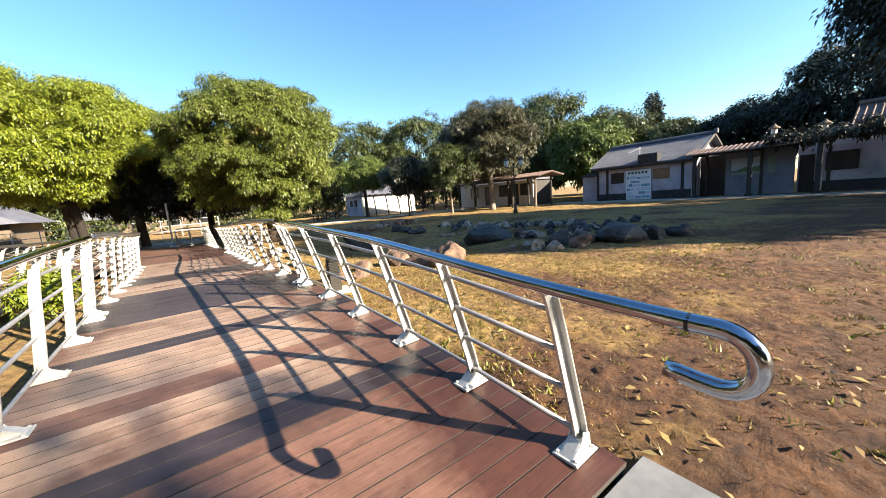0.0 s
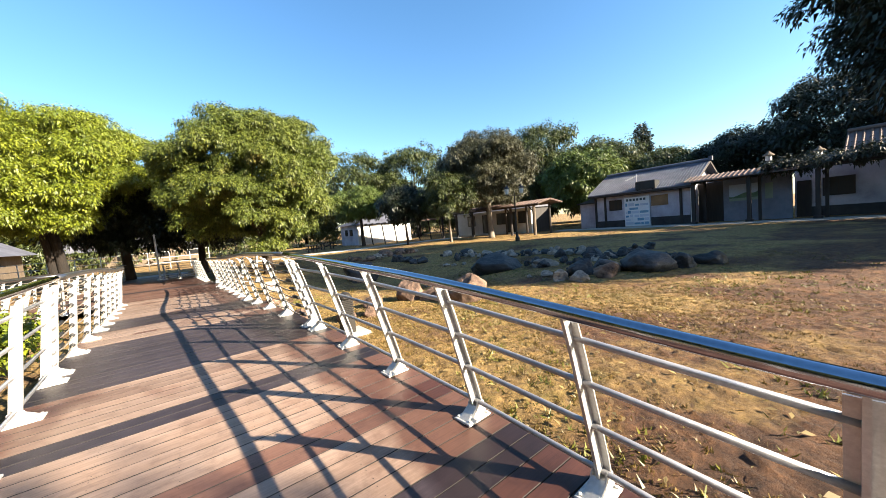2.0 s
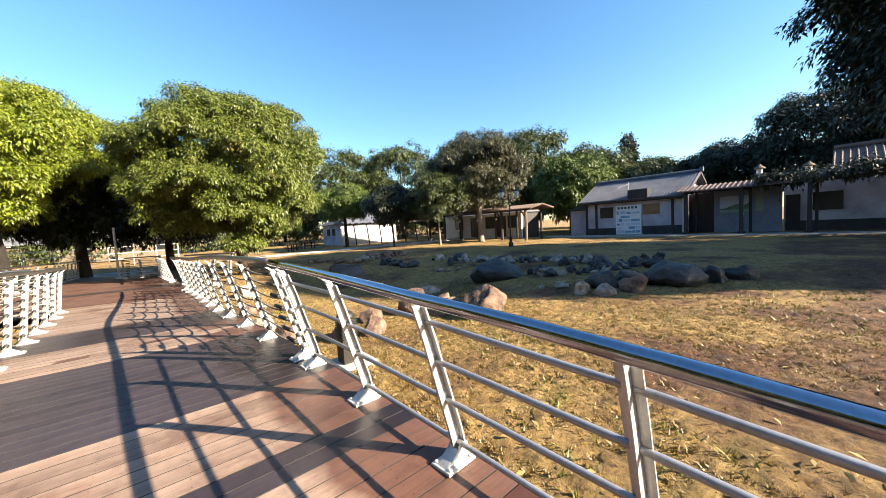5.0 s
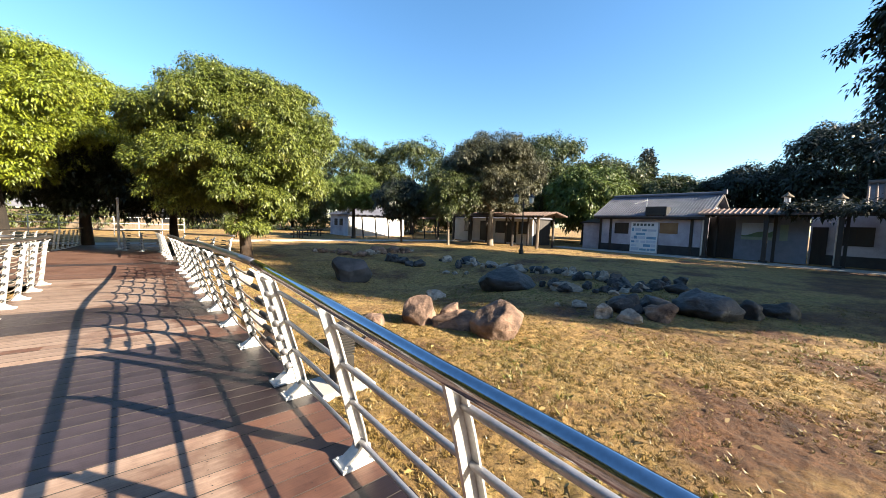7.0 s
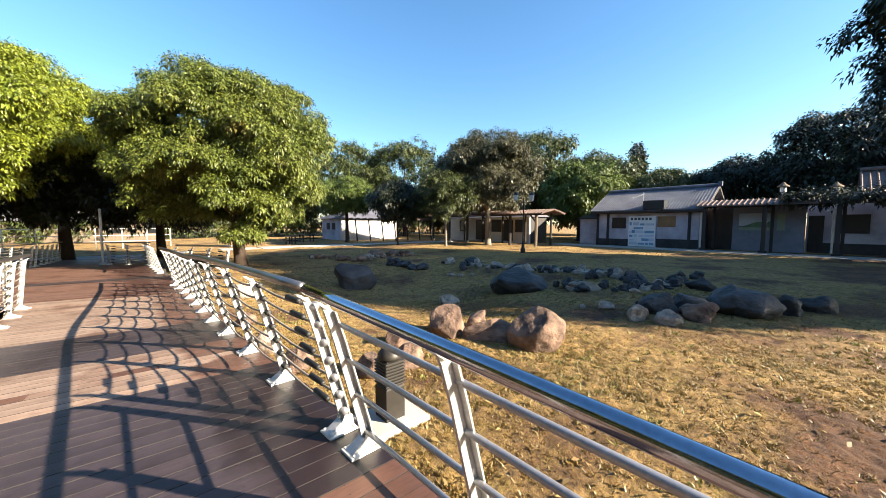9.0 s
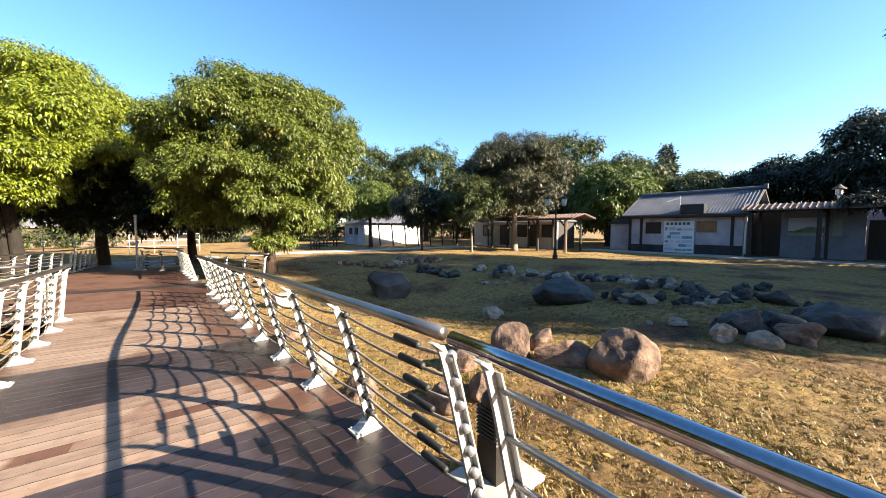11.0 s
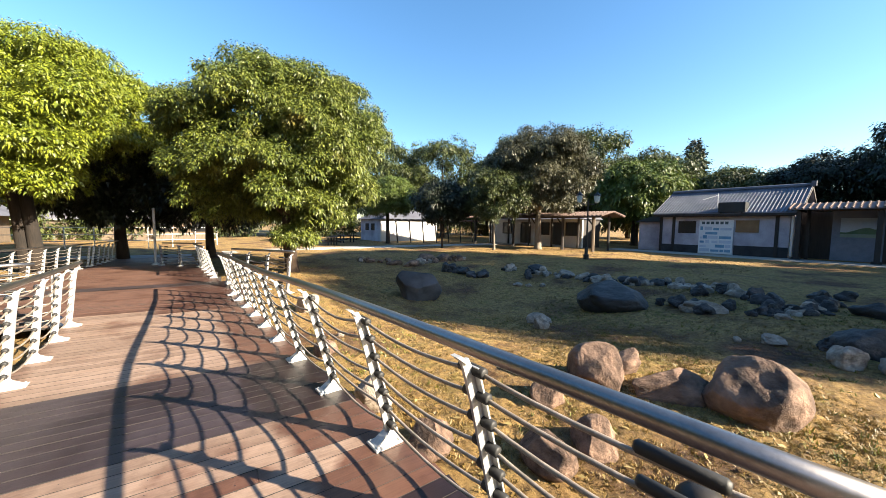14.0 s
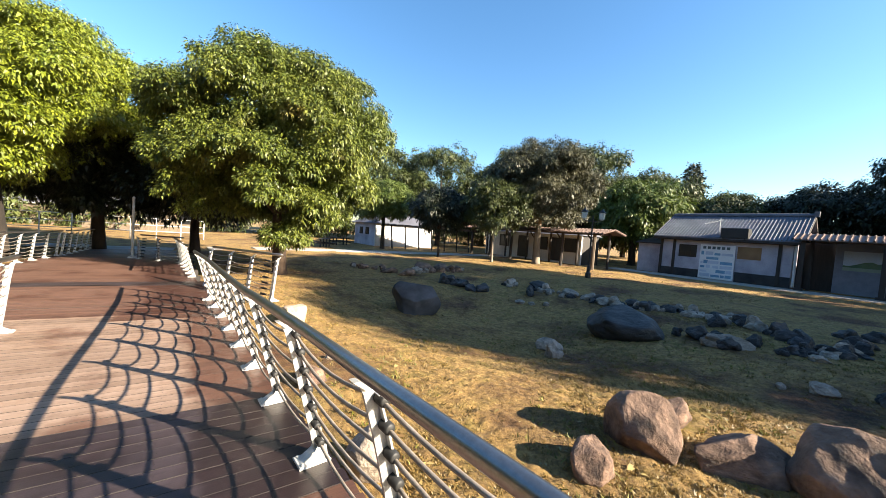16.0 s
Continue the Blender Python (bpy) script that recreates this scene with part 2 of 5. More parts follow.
M_GRASS_GREEN = leaf_material("green_grass_blades", (0.102, 0.105, 0.0136), (0.224, 0.204, 0.0306))


# geometry helpers
class Geo:
    """Collects corners and faces for one mesh."""

    def __init__(self):
        self.v, self.f = [], []

    def add(self, verts, faces):
        n = len(self.v)
        self.v += [tuple(p) for p in verts]
        self.f += [tuple(i + n for i in f) for f in faces]
        return self

    def box(self, lo, hi, m=None):
        (a, b, c), (d, e, g) = lo, hi
        vs = [(a, b, c), (d, b, c), (d, e, c), (a, e, c), (a, b, g), (d, b, g), (d, e, g), (a, e, g)]
        if m is not None:
            vs = [m @ Vector(p) for p in vs]
        return self.add(vs, [(0, 3, 2, 1), (4, 5, 6, 7), (0, 1, 5, 4), (1, 2, 6, 5), (2, 3, 7, 6), (3, 0, 4, 7)])

    def slab(self, lo, hi, e=0.004, m=None):
        """A box with bevelled top edges."""
        (a, b, c), (d, f, g) = lo, hi
        vs = [(a, b, c), (d, b, c), (d, f, c), (a, f, c), (a, b, g - e), (d, b, g - e), (d, f, g - e), (a, f, g - e),
              (a + e, b + e, g), (d - e, b + e, g), (d - e, f - e, g), (a + e, f - e, g)]
        if m is not None:
            vs = [m @ Vector(p) for p in vs]
        return self.add(vs, [(0, 3, 2, 1), (8, 9, 10, 11)] + [(i, (i + 1) % 4, 4 + (i + 1) % 4, 4 + i) for i in range(4)]
                        + [(4 + i, 4 + (i + 1) % 4, 8 + (i + 1) % 4, 8 + i) for i in range(4)])

    def tube(self, pts, r, n=10, caps=True):
        pts = [Vector(p) for p in pts]
        rs = r if isinstance(r, (list, tuple)) else [r] * len(pts)
        side = None
        base = len(self.v)
        for i, p in enumerate(pts):
            d = (pts[min(i + 1, len(pts) - 1)] - pts[max(i - 1, 0)]).normalized()
            if side is None:
                side = d.orthogonal().normalized()
            side = (side - d * side.dot(d)).normalized()
            up = d.cross(side)
            for k in range(n):
                a = 2 * math.pi * k / n
                self.v.append(tuple(p + (side * math.cos(a) + up * math.sin(a)) * rs[i]))
        for i in range(len(pts) - 1):
            for k in range(n):
                a, b = base + i * n + k, base + i * n + (k + 1) % n
                self.f.append((a, b, b + n, a + n))
        if caps:
            self.f.append(tuple(base + k for k in reversed(range(n))))
            self.f.append(tuple(base + (len(pts) - 1) * n + k for k in range(n)))
        return self

    def lathe(self, prof, n=12, at=(0, 0, 0)):
        base = len(self.v)
        for r, z in prof:
            for k in range(n):
                a = 2 * math.pi * k / n
                self.v.append((at[0] + r * math.cos(a), at[1] + r * math.sin(a), at[2] + z))
        for i in range(len(prof) - 1):
            for k in range(n):
                a, b = base + i * n + k, base + i * n + (k + 1) % n
                self.f.append((a, b, b + n, a + n))
        self.f.append(tuple(base + k for k in reversed(range(n))))
        self.f.append(tuple(base + (len(prof) - 1) * n + k for k in range(n)))
        return self

    def prism(self, outline, lo, hi, axis="y"):
        """An outline of (a, b) pairs pushed from lo to hi along an axis."""
        def put(a, b, c):
            return {"y": (a, c, b), "x": (c, a, b), "z": (a, b, c)}[axis]
        n = len(outline)
        vs = [put(a, b, lo) for a, b in outline] + [put(a, b, hi) for a, b in outline]
        return self.add(vs, [tuple(reversed(range(n))), tuple(range(n, 2 * n))] + [(i, (i + 1) % n, n + (i + 1) % n, n + i) for i in range(n)])

    def mesh(self, name, mat, smooth=False):
        me = bpy.data.meshes.new(name)
        me.from_pydata(self.v, [], self.f)
        bm = bmesh.new()
        bm.from_mesh(me)
        bmesh.ops.recalc_face_normals(bm, faces=bm.faces)
        bm.to_mesh(me)
        bm.free()
        me.materials.append(mat)
        if smooth:
            me.polygons.foreach_set("use_smooth", [True] * len(me.polygons))
        return me


def part(name, geo, mat, parent=None, label="", smooth=False, m=None):
    ob = new(name, geo if isinstance(geo, bpy.types.Mesh) else geo.mesh(name, mat, smooth))
    if parent is not None:
        ob.parent = parent
    if m is not None:
        ob.matrix_basis = m
    return tagged(ob, label)


def thing(name, label, category, group="", m=None, kind=""):
    ob = new(name)
    ob.empty_display_size = 0.2
    if m is not None:
        ob.matrix_basis = m
    return tagged(ob, label, category, group, kind)


def soup(name, verts, faces, mat):
    """A mesh straight from arrays, for leaves and blades."""
    me = bpy.data.meshes.new(name)
    k = faces.shape[1]
    me.vertices.add(len(verts))
    me.vertices.foreach_set("co", verts.astype(np.float32).ravel())
    me.loops.add(faces.size)
    me.loops.foreach_set("vertex_index", faces.astype(np.int32).ravel())
    me.polygons.add(len(faces))
    me.polygons.foreach_set("loop_start", np.arange(0, faces.size, k, dtype=np.int32))
    me.materials.append(mat)
    me.update(calc_edges=True)
    return me


def curve(knots, y):
    ks = np.array(knots)
    return float(np.interp(y, ks[:, 0], ks[:, 1]))


# plan: deck profile, its two rail lines and the lawn's height
DECK = [(-3, -0.02), (0, 0.01), (1, 0.05), (1.84, 0.12), (2.7, 0.195), (3.7, 0.245), (5.0, 0.27), (6.5, 0.277), (8, 0.26), (9.1, 0.225), (10.5, 0.15), (12, 0.095), (14, 0.04), (17, -0.03), (20, -0.1), (25, -0.22), (33, -0.4), (40, -0.5)]
RIGHT = [(-3, 1.62), (1.0, 1.47), (1.84, 1.44), (2.7, 1.39), (3.7, 1.33), (5.7, 1.245), (7.0, 1.15), (8.0, 1.09), (9.15, 1.04), (10.3, 1.0), (12.1, 0.97), (14, 0.93), (15.8, 0.82), (19.3, 0.66), (24, 0.4), (30, 0.1)]
LEFT = [(-3, -1.12), (3.2, -1.13), (5.1, -1.17), (6.5, -1.24), (8.5, -1.29), (10, -1.34), (11.1, -1.41), (13.2, -1.51), (14.2, -1.56)]
PLATFORM = [(14.2, -4.95), (17, -4.65), (25, -3.9), (28, -3.55), (40, -3.3)]


def deck_z(y):
    return sum(curve(DECK, y + d) for d in (-0.4, -0.2, 0, 0.2, 0.4)) / 5


def lawn(x, y):
    return (-0.17 + 0.17 * np.exp(-((x - 1) ** 2 / 30 + y ** 2 / 20)) - 0.80 * np.exp(-(((x - 8.5) / 5) ** 2 + ((y - 14) / 5) ** 2))
            - 0.16 * np.exp(-(((x - 4) / 6) ** 2 + ((y - 22) / 4) ** 2)) - 0.35 * np.exp(-((x + 3) / 5) ** 2) / (1 + np.exp(np.clip(-(y - 24) / 3, -40, 40))))


# ground: one sheet, fine near the deck and coarse towards the horizon
def build_ground():
    xs = np.unique(np.concatenate([np.linspace(-900, -60, 8), np.arange(-60, -12, 6.0), np.arange(-12, 1.6, 0.6), np.arange(1.6, 8.2, 0.05), np.arange(8.2, 16, 0.15), np.arange(16, 36, 0.6), np.arange(36, 90, 6.0), np.linspace(96, 900, 8)]))
    ys = np.unique(np.concatenate([np.linspace(-900, -60, 8), np.arange(-60, -6, 6.0), np.arange(-6, -1.6, 0.6), np.arange(-1.6, 11, 0.05), np.arange(11, 19, 0.15), np.arange(19, 34, 0.6), np.arange(34, 100, 6.0), np.linspace(106, 900, 8)]))
    gx, gy = np.meshgrid(xs, ys)
    gz = lawn(gx, gy)
    gz += np.where((gx > 1.8) & (gx < 28) & (gy < 34), 0.025 * np.sin(gx * 1.7 + gy) * np.sin(gy * 1.3 - gx * 0.6), 0)
    gz -= 0.12 * np.exp(-((gx - 0.1) / 1.4) ** 4) * (gy > -1) * (gy < 30)
    nx, ny = len(xs), len(ys)
    rng = np.random.default_rng(8)
    rough = rng.normal(size=gz.shape)
    soft = (rough + np.roll(rough, 1, 0) + np.roll(rough, 1, 1) + np.roll(rough, (1, 1), (0, 1))) / 2
    gz += np.where((gx > 1.75) & (gx < 16) & (gy > -1.5) & (gy < 19), 0.006 * soft + 0.0035 * rough, 0)
    idx = np.arange(nx * ny).reshape(ny, nx)
    faces = np.stack([idx[:-1, :-1], idx[:-1, 1:], idx[1:, 1:], idx[1:, :-1]], -1).reshape(-1, 4)
    me = soup("ground", np.stack([gx, gy, gz], -1).reshape(-1, 3), faces, M_GROUND)
    me.polygons.foreach_set("use_smooth", [True] * len(me.polygons))
    tagged(new("ground", me), "dry yellow-brown lawn with bare earth patches and a hollow", "ground", kind="structure")


build_ground()


# concrete path in front of the houses
def build_paths():
    g = Geo()
    for i in range(16):
        y = -14 + i * 2.2
        g.slab((28.9, y, -0.3), (30.9, y + 2.19, float(lawn(29.9, y + 1)) + 0.05), 0.01)
    tagged(part("pavement", g, M_PATH), "pale concrete footpath running along the house fronts", "path", kind="structure")
    g = Geo()
    for i in range(14):
        x = -6 + i * 2.6
        g.slab((x, 33.5 - i * 0.28, -0.4), (x + 2.59, 35.6 - i * 0.28, float(lawn(x, 34)) + 0.04), 0.01)
    tagged(part("pavement", g, M_PATH), "pale concrete footpath beyond the lawn", "path", kind="structure")


build_paths()


def entry_paving():
    p = thing("pavement", "grey concrete paving slabs at the start of the boardwalk", "pavement", kind="structure")
    for i in range(4):
        for k in range(8):
            x, y = -1.42 + i * 0.8, 0.78 - (k + 1) * 0.6
            part("slab", Geo().slab((x, y, -0.12), (x + 0.794, y + 0.594, 0.018 + 0.002 * ((i + k) % 2)), 0.006), M_PAVING, p)


entry_paving()


# houses
def tile_roof(name, parent, mat, eave, ridge, y0, y1, pitch=0.27, proud=0.03):
    """One roof slope from the eave (x, z) to the ridge (x, z): a board with rows of rounded cover tiles."""
    (ex, ez), (rx, rz) = eave, ridge
    g = Geo().prism([(ex, ez - 0.06), (rx, rz - 0.06), (rx, rz), (ex, ez)], y0, y1)
    n = int((y1 - y0) / pitch)
    slope = Vector((rx - ex, 0, rz - ez))
    rows = max(3, int(slope.length / 0.3))
    for i in range(n + 1):
        y = y0 + (y1 - y0) * i / n
        for k in range(rows):
            a, b = k / rows, (k + 1.06) / rows
            p, q = Vector((ex, y, ez)) + slope * a, Vector((ex, y, ez)) + slope * min(b, 1)
            g.tube([p + Vector((0, 0, proud)), q + Vector((0, 0, proud * 0.35))], [pitch * 0.2, pitch * 0.165], 6, False)
    return part(name, g, mat, parent)


def framed_window(parent, x, y0, y1, z0, z1, face=-1, glass=None, bars=1):
    """A window set in a wall that faces -x (face=-1), proud frame and dark panes."""
    w = part("window", Geo().box((x - 0.02, y0, z0), (x + 0.02, y1, z1)), glass or M_GLASS_DARK, parent)
    f = Geo()
    for a, b, c, d in ((y0 - 0.05, y0 + 0.03, z0 - 0.05, z1 + 0.05), (y1 - 0.03, y1 + 0.05, z0 - 0.05, z1 + 0.05)):
        f.box((x - 0.05, a, c), (x + 0.03, b, d))
    for a, b in ((z0 - 0.05, z0 + 0.03), (z1 - 0.03, z1 + 0.05)):
        f.box((x - 0.047, y0 + 0.03, a), (x + 0.03, y1 - 0.03, b))
    for k in range(bars):
        y = y0 + (y1 - y0) * (k + 1) / (bars + 1)
        f.box((x - 0.04, y - 0.025, z0 + 0.03), (x + 0.03, y + 0.025, z1 - 0.03))
    part("window_frame", f, M_TIMBER, w)
    return w


def main_house():
    h = thing("house", "old single-storey house with white plaster walls and grey tile roof", "house")
    z0 = -0.25
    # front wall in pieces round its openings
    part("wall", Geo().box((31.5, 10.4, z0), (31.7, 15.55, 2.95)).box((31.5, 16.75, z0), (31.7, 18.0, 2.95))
         .box((31.5, 15.55, z0), (31.7, 16.75, 1.35)).box((31.5, 15.55, 2.3), (31.7, 16.75, 2.95)), M_PLASTER_SHADED, h, "mottled white plaster with blue-grey shade in its colour")
    part("wall", Geo().prism([(31.7, z0), (38.0, z0), (38.0, 2.9), (34.6, 4.62), (31.7, 3.15)], 10.4, 10.6), M_PLASTER_SHADED, h)
    part("wall", Geo().prism([(31.7, z0), (38.0, z0), (38.0, 2.9), (34.6, 4.62), (31.7, 3.15)], 17.8, 18.0), M_PLASTER_SHADED, h)
    part("wall", Geo().box((37.8, 10.6, z0), (38.0, 17.8, 2.9)), M_PLASTER_SHADED, h)
    part("plinth", Geo().box((31.45, 10.4, z0), (31.497, 13.2, 0.55)), M_BASE, h, "dark strip along the wall base")
    part("plinth", Geo().box((31.45, 15.35, z0), (31.497, 18.0, 0.45)), M_BASE, h, "dark strip along the wall base")
    framed_window(h, 31.62, 15.6, 16.7, 1.4, 2.25, bars=2)
    part("board", Geo().box((31.44, 11.9, 1.5), (31.497, 13.15, 2.35)), M_TAN, h, "tan board over a window")
    for y in (11.0, 17.05, 17.95):
        part("post", Geo().box((31.4, y - 0.09, z0), (31.497, y + 0.09, 2.9)), M_TIMBER, h)
    part("beam", Geo().box((31.2, 10.2, 2.62), (31.42, 18.2, 2.82)), M_TIMBER, h)
    part("drainpipe", Geo().tube([(31.3, 10.25, 0.0), (31.3, 10.25, 2.7)], 0.07, 8), M_WHITE_WALL, h, "white drainpipe")
    tile_roof("roof", h, M_ROOF_GREY, (30.85, 2.88), (34.6, 4.75), 9.9, 18.35, 0.2)
    tile_roof("roof", h, M_ROOF_GREY, (38.5, 2.75), (34.63, 4.75), 9.9, 18.35, 0.2)
    part("ridge", Geo().tube([(34.6, 9.8 + 0.5 * i, 4.84) for i in range(18)], 0.13, 8), M_ROOF_GREY, h, smooth=True)
    part("ridge_end", Geo().box((34.45, 9.7, 4.75), (34.75, 9.95, 5.1)), M_ROOF_GREY, h)
    part("barge_board", Geo().prism([(30.85, 2.72), (34.6, 4.6), (38.5, 2.6), (38.5, 2.78), (34.6, 4.78), (30.85, 2.9)], 9.84, 9.896), M_TIMBER, h)
    part("eave_board", Geo().box((30.84, 9.9, 2.66), (30.9, 18.35, 2.82)), M_TIMBER, h)
    # lean-to at the far end
    part("lean_to_wall", Geo().box((32.2, 18.0, z0), (32.35, 20.0, 2.25)).box((32.35, 19.85, z0), (36, 20.0, 2.25)), M_PLASTER_SHADED, h, "grey lean-to wall")
    part("lean_to_roof", Geo().prism([(31.9, 2.2), (36.2, 2.9), (36.2, 2.98), (31.9, 2.28)], 18.0, 20.2), M_TIMBER, h)


def poster_board():
    b = thing("notice_board", "white printed notice board with blue pictures on the house wall", "notice board", m=pose(31.38, 0, 0))
    part("board", Geo().box((0, 13.25, -0.12), (0.05, 15.3, 2.38)), M_POSTER, b)
    rng = random.Random(4)
    for r in range(6):
        z = 0.02 + r * 0.32
        y = 13.35
        while y < 15.1:
            w = rng.uniform(0.22, 0.75)
            if rng.random() < 0.85:
                part("print", Geo().box((-0.006, y, z), (0, min(y + w, 15.22), z + rng.uniform(0.14, 0.29))), rng.choice((M_POSTER_BLUE, M_POSTER_BLUE, M_MURAL_SKY, M_MURAL_SKY)), b)
            y += w + rng.uniform(0.03, 0.15)
    for k in range(6):
        y = 13.55 + k * 0.28
        part("lettering", Geo().box((-0.006, y, 2.06), (0, y + 0.19, 2.26)), M_POSTER_DARK, b)


def ac_box_on_eave():
    # dark air-conditioner box on the eave, with an aerial beside it
    t = thing("water_tank", "black air-conditioner box standing on the eave", "tank")
    part("body", Geo().slab((30.75, 12.55, 2.92), (31.7, 14.05, 3.62), 0.05), M_BLACK_METAL, t)
    for y in (12.7, 13.9):
        part("bracket", Geo().box((30.7, y - 0.04, 2.84), (31.72, y + 0.04, 2.92)), M_BLACK_METAL, t)
    a = thing("antenna", "thin aerial mast on the roof", "antenna")
    part("mast", Geo().tube([(31.9, 14.4, 3.3), (31.9, 14.4, 4.4)], 0.025, 6), M_CAST, a)
    part("crossbar", Geo().tube([(31.9, 14.3, 4.25), (31.9, 15.3, 3.95)], 0.015, 6), M_CAST, a)
    for k in range(5):
        part("element", Geo().tube([(31.6, 14.45 + k * 0.2, 4.2 - k * 0.06), (32.2, 14.45 + k * 0.2, 4.2 - k * 0.06)], 0.012, 5), M_CAST, a)


def covered_walkway():
    w = thing("covered_walkway", "covered walkway with dark timber posts and brown tile roof", "walkway")
    for y in (9.9, 6.75, 3.6, 0.45, -2.7, -5.85, -9.0):
        g = Geo().box((30.42, y - 0.11, -0.25), (30.62, y + 0.11, 2.85)).box((30.35, y - 0.2, -0.25), (30.7, y + 0.2, 0.02))
        part("post", g, M_TIMBER, w)
        part("post", Geo().box((32.3, y - 0.3, -0.25), (32.46, y - 0.14, 3.0)), M_TIMBER, w)
        part("crossbeam", Geo().box((30.3, y - 0.06, 2.855), (32.6, y + 0.06, 2.98)), M_TIMBER, w)
    part("beam", Geo().box((30.43, -9.4, 2.99), (30.6, 10.2, 3.1)), M_TIMBER, w)
    part("beam", Geo().box((32.3, -9.4, 2.99), (32.46, 10.2, 3.1)), M_TIMBER, w)
    tile_roof("roof", w, M_ROOF_BROWN, (30.0, 3.0), (31.6, 3.42), 4.4, 10.3, 0.28)
    tile_roof("roof", w, M_ROOF_BROWN, (33.0, 3.0), (31.62, 3.42), 4.4, 10.3, 0.28)
    part("lattice", (lambda g: [g.box((29.9, -9.4 + k * 0.55, 3.105), (32.8, -9.34 + k * 0.55, 3.16)) for k in range(25)] and g)(Geo()), M_TIMBER, w)


def mural_wall():
    w = thing("mural_wall", "blue-grey wall with a painted landscape mural under the walkway", "wall")
    part("wall", Geo().box((33.0, 5.0, -0.25), (33.2, 8.7, 3.2)), M_MURAL_GREY, w)
    # added dark panel that hides the lit ground between wall and house
    part("gap_panel", Geo().box((33.3, 8.7, -0.25), (33.36, 10.38, 2.9)), M_TIMBER, w, "dark panel added to close the gap beside the house")
    m = part("mural", Geo().box((32.985, 6.7, 1.3), (32.997, 8.35, 2.5)), M_MURAL_SKY, w, "painted landscape with sky and green hill")
    hill = [(6.7, 1.5), (8.35, 1.5), (8.35, 1.62), (8.1, 1.6), (7.8, 1.72), (7.5, 1.86), (7.2, 1.9), (7.0, 1.8), (6.85, 1.84), (6.7, 1.95)]
    part("hill", Geo().prism(hill, 32.978, 32.984, "x"), M_MURAL_GREEN, m)
    part("field", Geo().box((32.976, 6.7, 1.3), (32.984, 8.35, 1.496)), M_MURAL_FIELD, m)
    part("figure_board", Geo().box((32.975, 5.95, 1.3), (32.997, 6.35, 2.4)), M_MURAL_FIELD, w)


def right_houses():
    h = thing("house", "white plastered house wall with dark windows behind the walkway", "house")
    part("wall", Geo().box((34.0, -10, -0.25), (34.2, 5.0, 3.3)), M_PLASTER_SHADED, h)
    part("plinth", Geo().box((33.95, -10, -0.25), (33.997, 4.4, 0.5)), M_BASE, h)
    for y in (3.0, -0.4, -3.4, -6.6):
        framed_window(h, 33.98, y - 0.65, y + 0.65, 1.2, 2.3, bars=1)
    part("door", Geo().box((33.93, 4.2, -0.2), (33.99, 4.9, 2.3)), M_TIMBER, h)
    tile_roof("roof", h, M_ROOF_BROWN, (33.5, 3.55), (37.5, 5.35), -10.4, 2.75, 0.34)
    tile_roof("roof", h, M_ROOF_BROWN, (41.5, 3.4), (37.53, 5.35), -10.4, 2.75, 0.34)
    part("ridge", Geo().tube([(37.5, -10.4, 5.45), (37.5, 2.8, 5.45)], 0.16, 8), M_ROOF_BROWN, h, smooth=True)
    part("gable_wall", Geo().prism([(34.2, -0.25), (41, -0.25), (41, 3.3), (37.5, 5.2), (34.2, 3.7)], 2.3, 2.5), M_PLASTER_SHADED, h)


def round_hood_lamp(x, y, z, h):
    l = thing("lantern", "pale hooded garden lantern on a slim post", "lamp", "lanterns above the walkway", m=pose(x, y, z))
    part("post", Geo().tube([(0, 0, 0), (0, 0, h - 0.5)], 0.06, 8), M_CAST, l)
    part("housing", Geo().lathe([(0.1, h - 0.5), (0.17, h - 0.45), (0.17, h - 0.12), (0.1, h - 0.1)], 10), M_CAST, l, smooth=False)
    part("hood", Geo().lathe([(0.32, h - 0.12), (0.32, h - 0.07), (0.12, h + 0.1), (0.05, h + 0.2), (0.02, h + 0.22)], 12), M_TIMBER_PALE, l)


def lamp_post():
    l = thing("lamp_post", "black twin lantern lamp post on the lawn", "street lamp", m=pose(18.9, 17.1, float(lawn(18.9, 17.1))))
    part("base", Geo().lathe([(0.16, -0.05), (0.16, 0.3), (0.1, 0.36), (0.09, 0.7), (0.06, 0.75)], 10), M_BLACK_METAL, l)
    part("pole", Geo().tube([(0, 0, 0.7), (0, 0, 3.6)], [0.055, 0.04], 8), M_BLACK_METAL, l)
    part("arm", Geo().tube([(-0.42, 0.3, 3.35), (-0.2, 0.15, 3.25), (0, 0, 3.3), (0.2, -0.15, 3.25), (0.42, -0.3, 3.35)], 0.025, 6), M_BLACK_METAL, l)
    for s in (-1, 1):
        o = part("lantern", Geo().lathe([(0.06, 3.35), (0.13, 3.42), (0.17, 3.75), (0.08, 3.78)], 6, (0.42 * s, -0.3 * s, 0)), M_LAMP_GLASS, l)
        part("cap", Geo().lathe([(0.22, 3.78), (0.2, 3.81), (0.05, 3.95), (0.02, 4.02)], 6, (0.42 * s, -0.3 * s, 0)), M_BLACK_METAL, o)


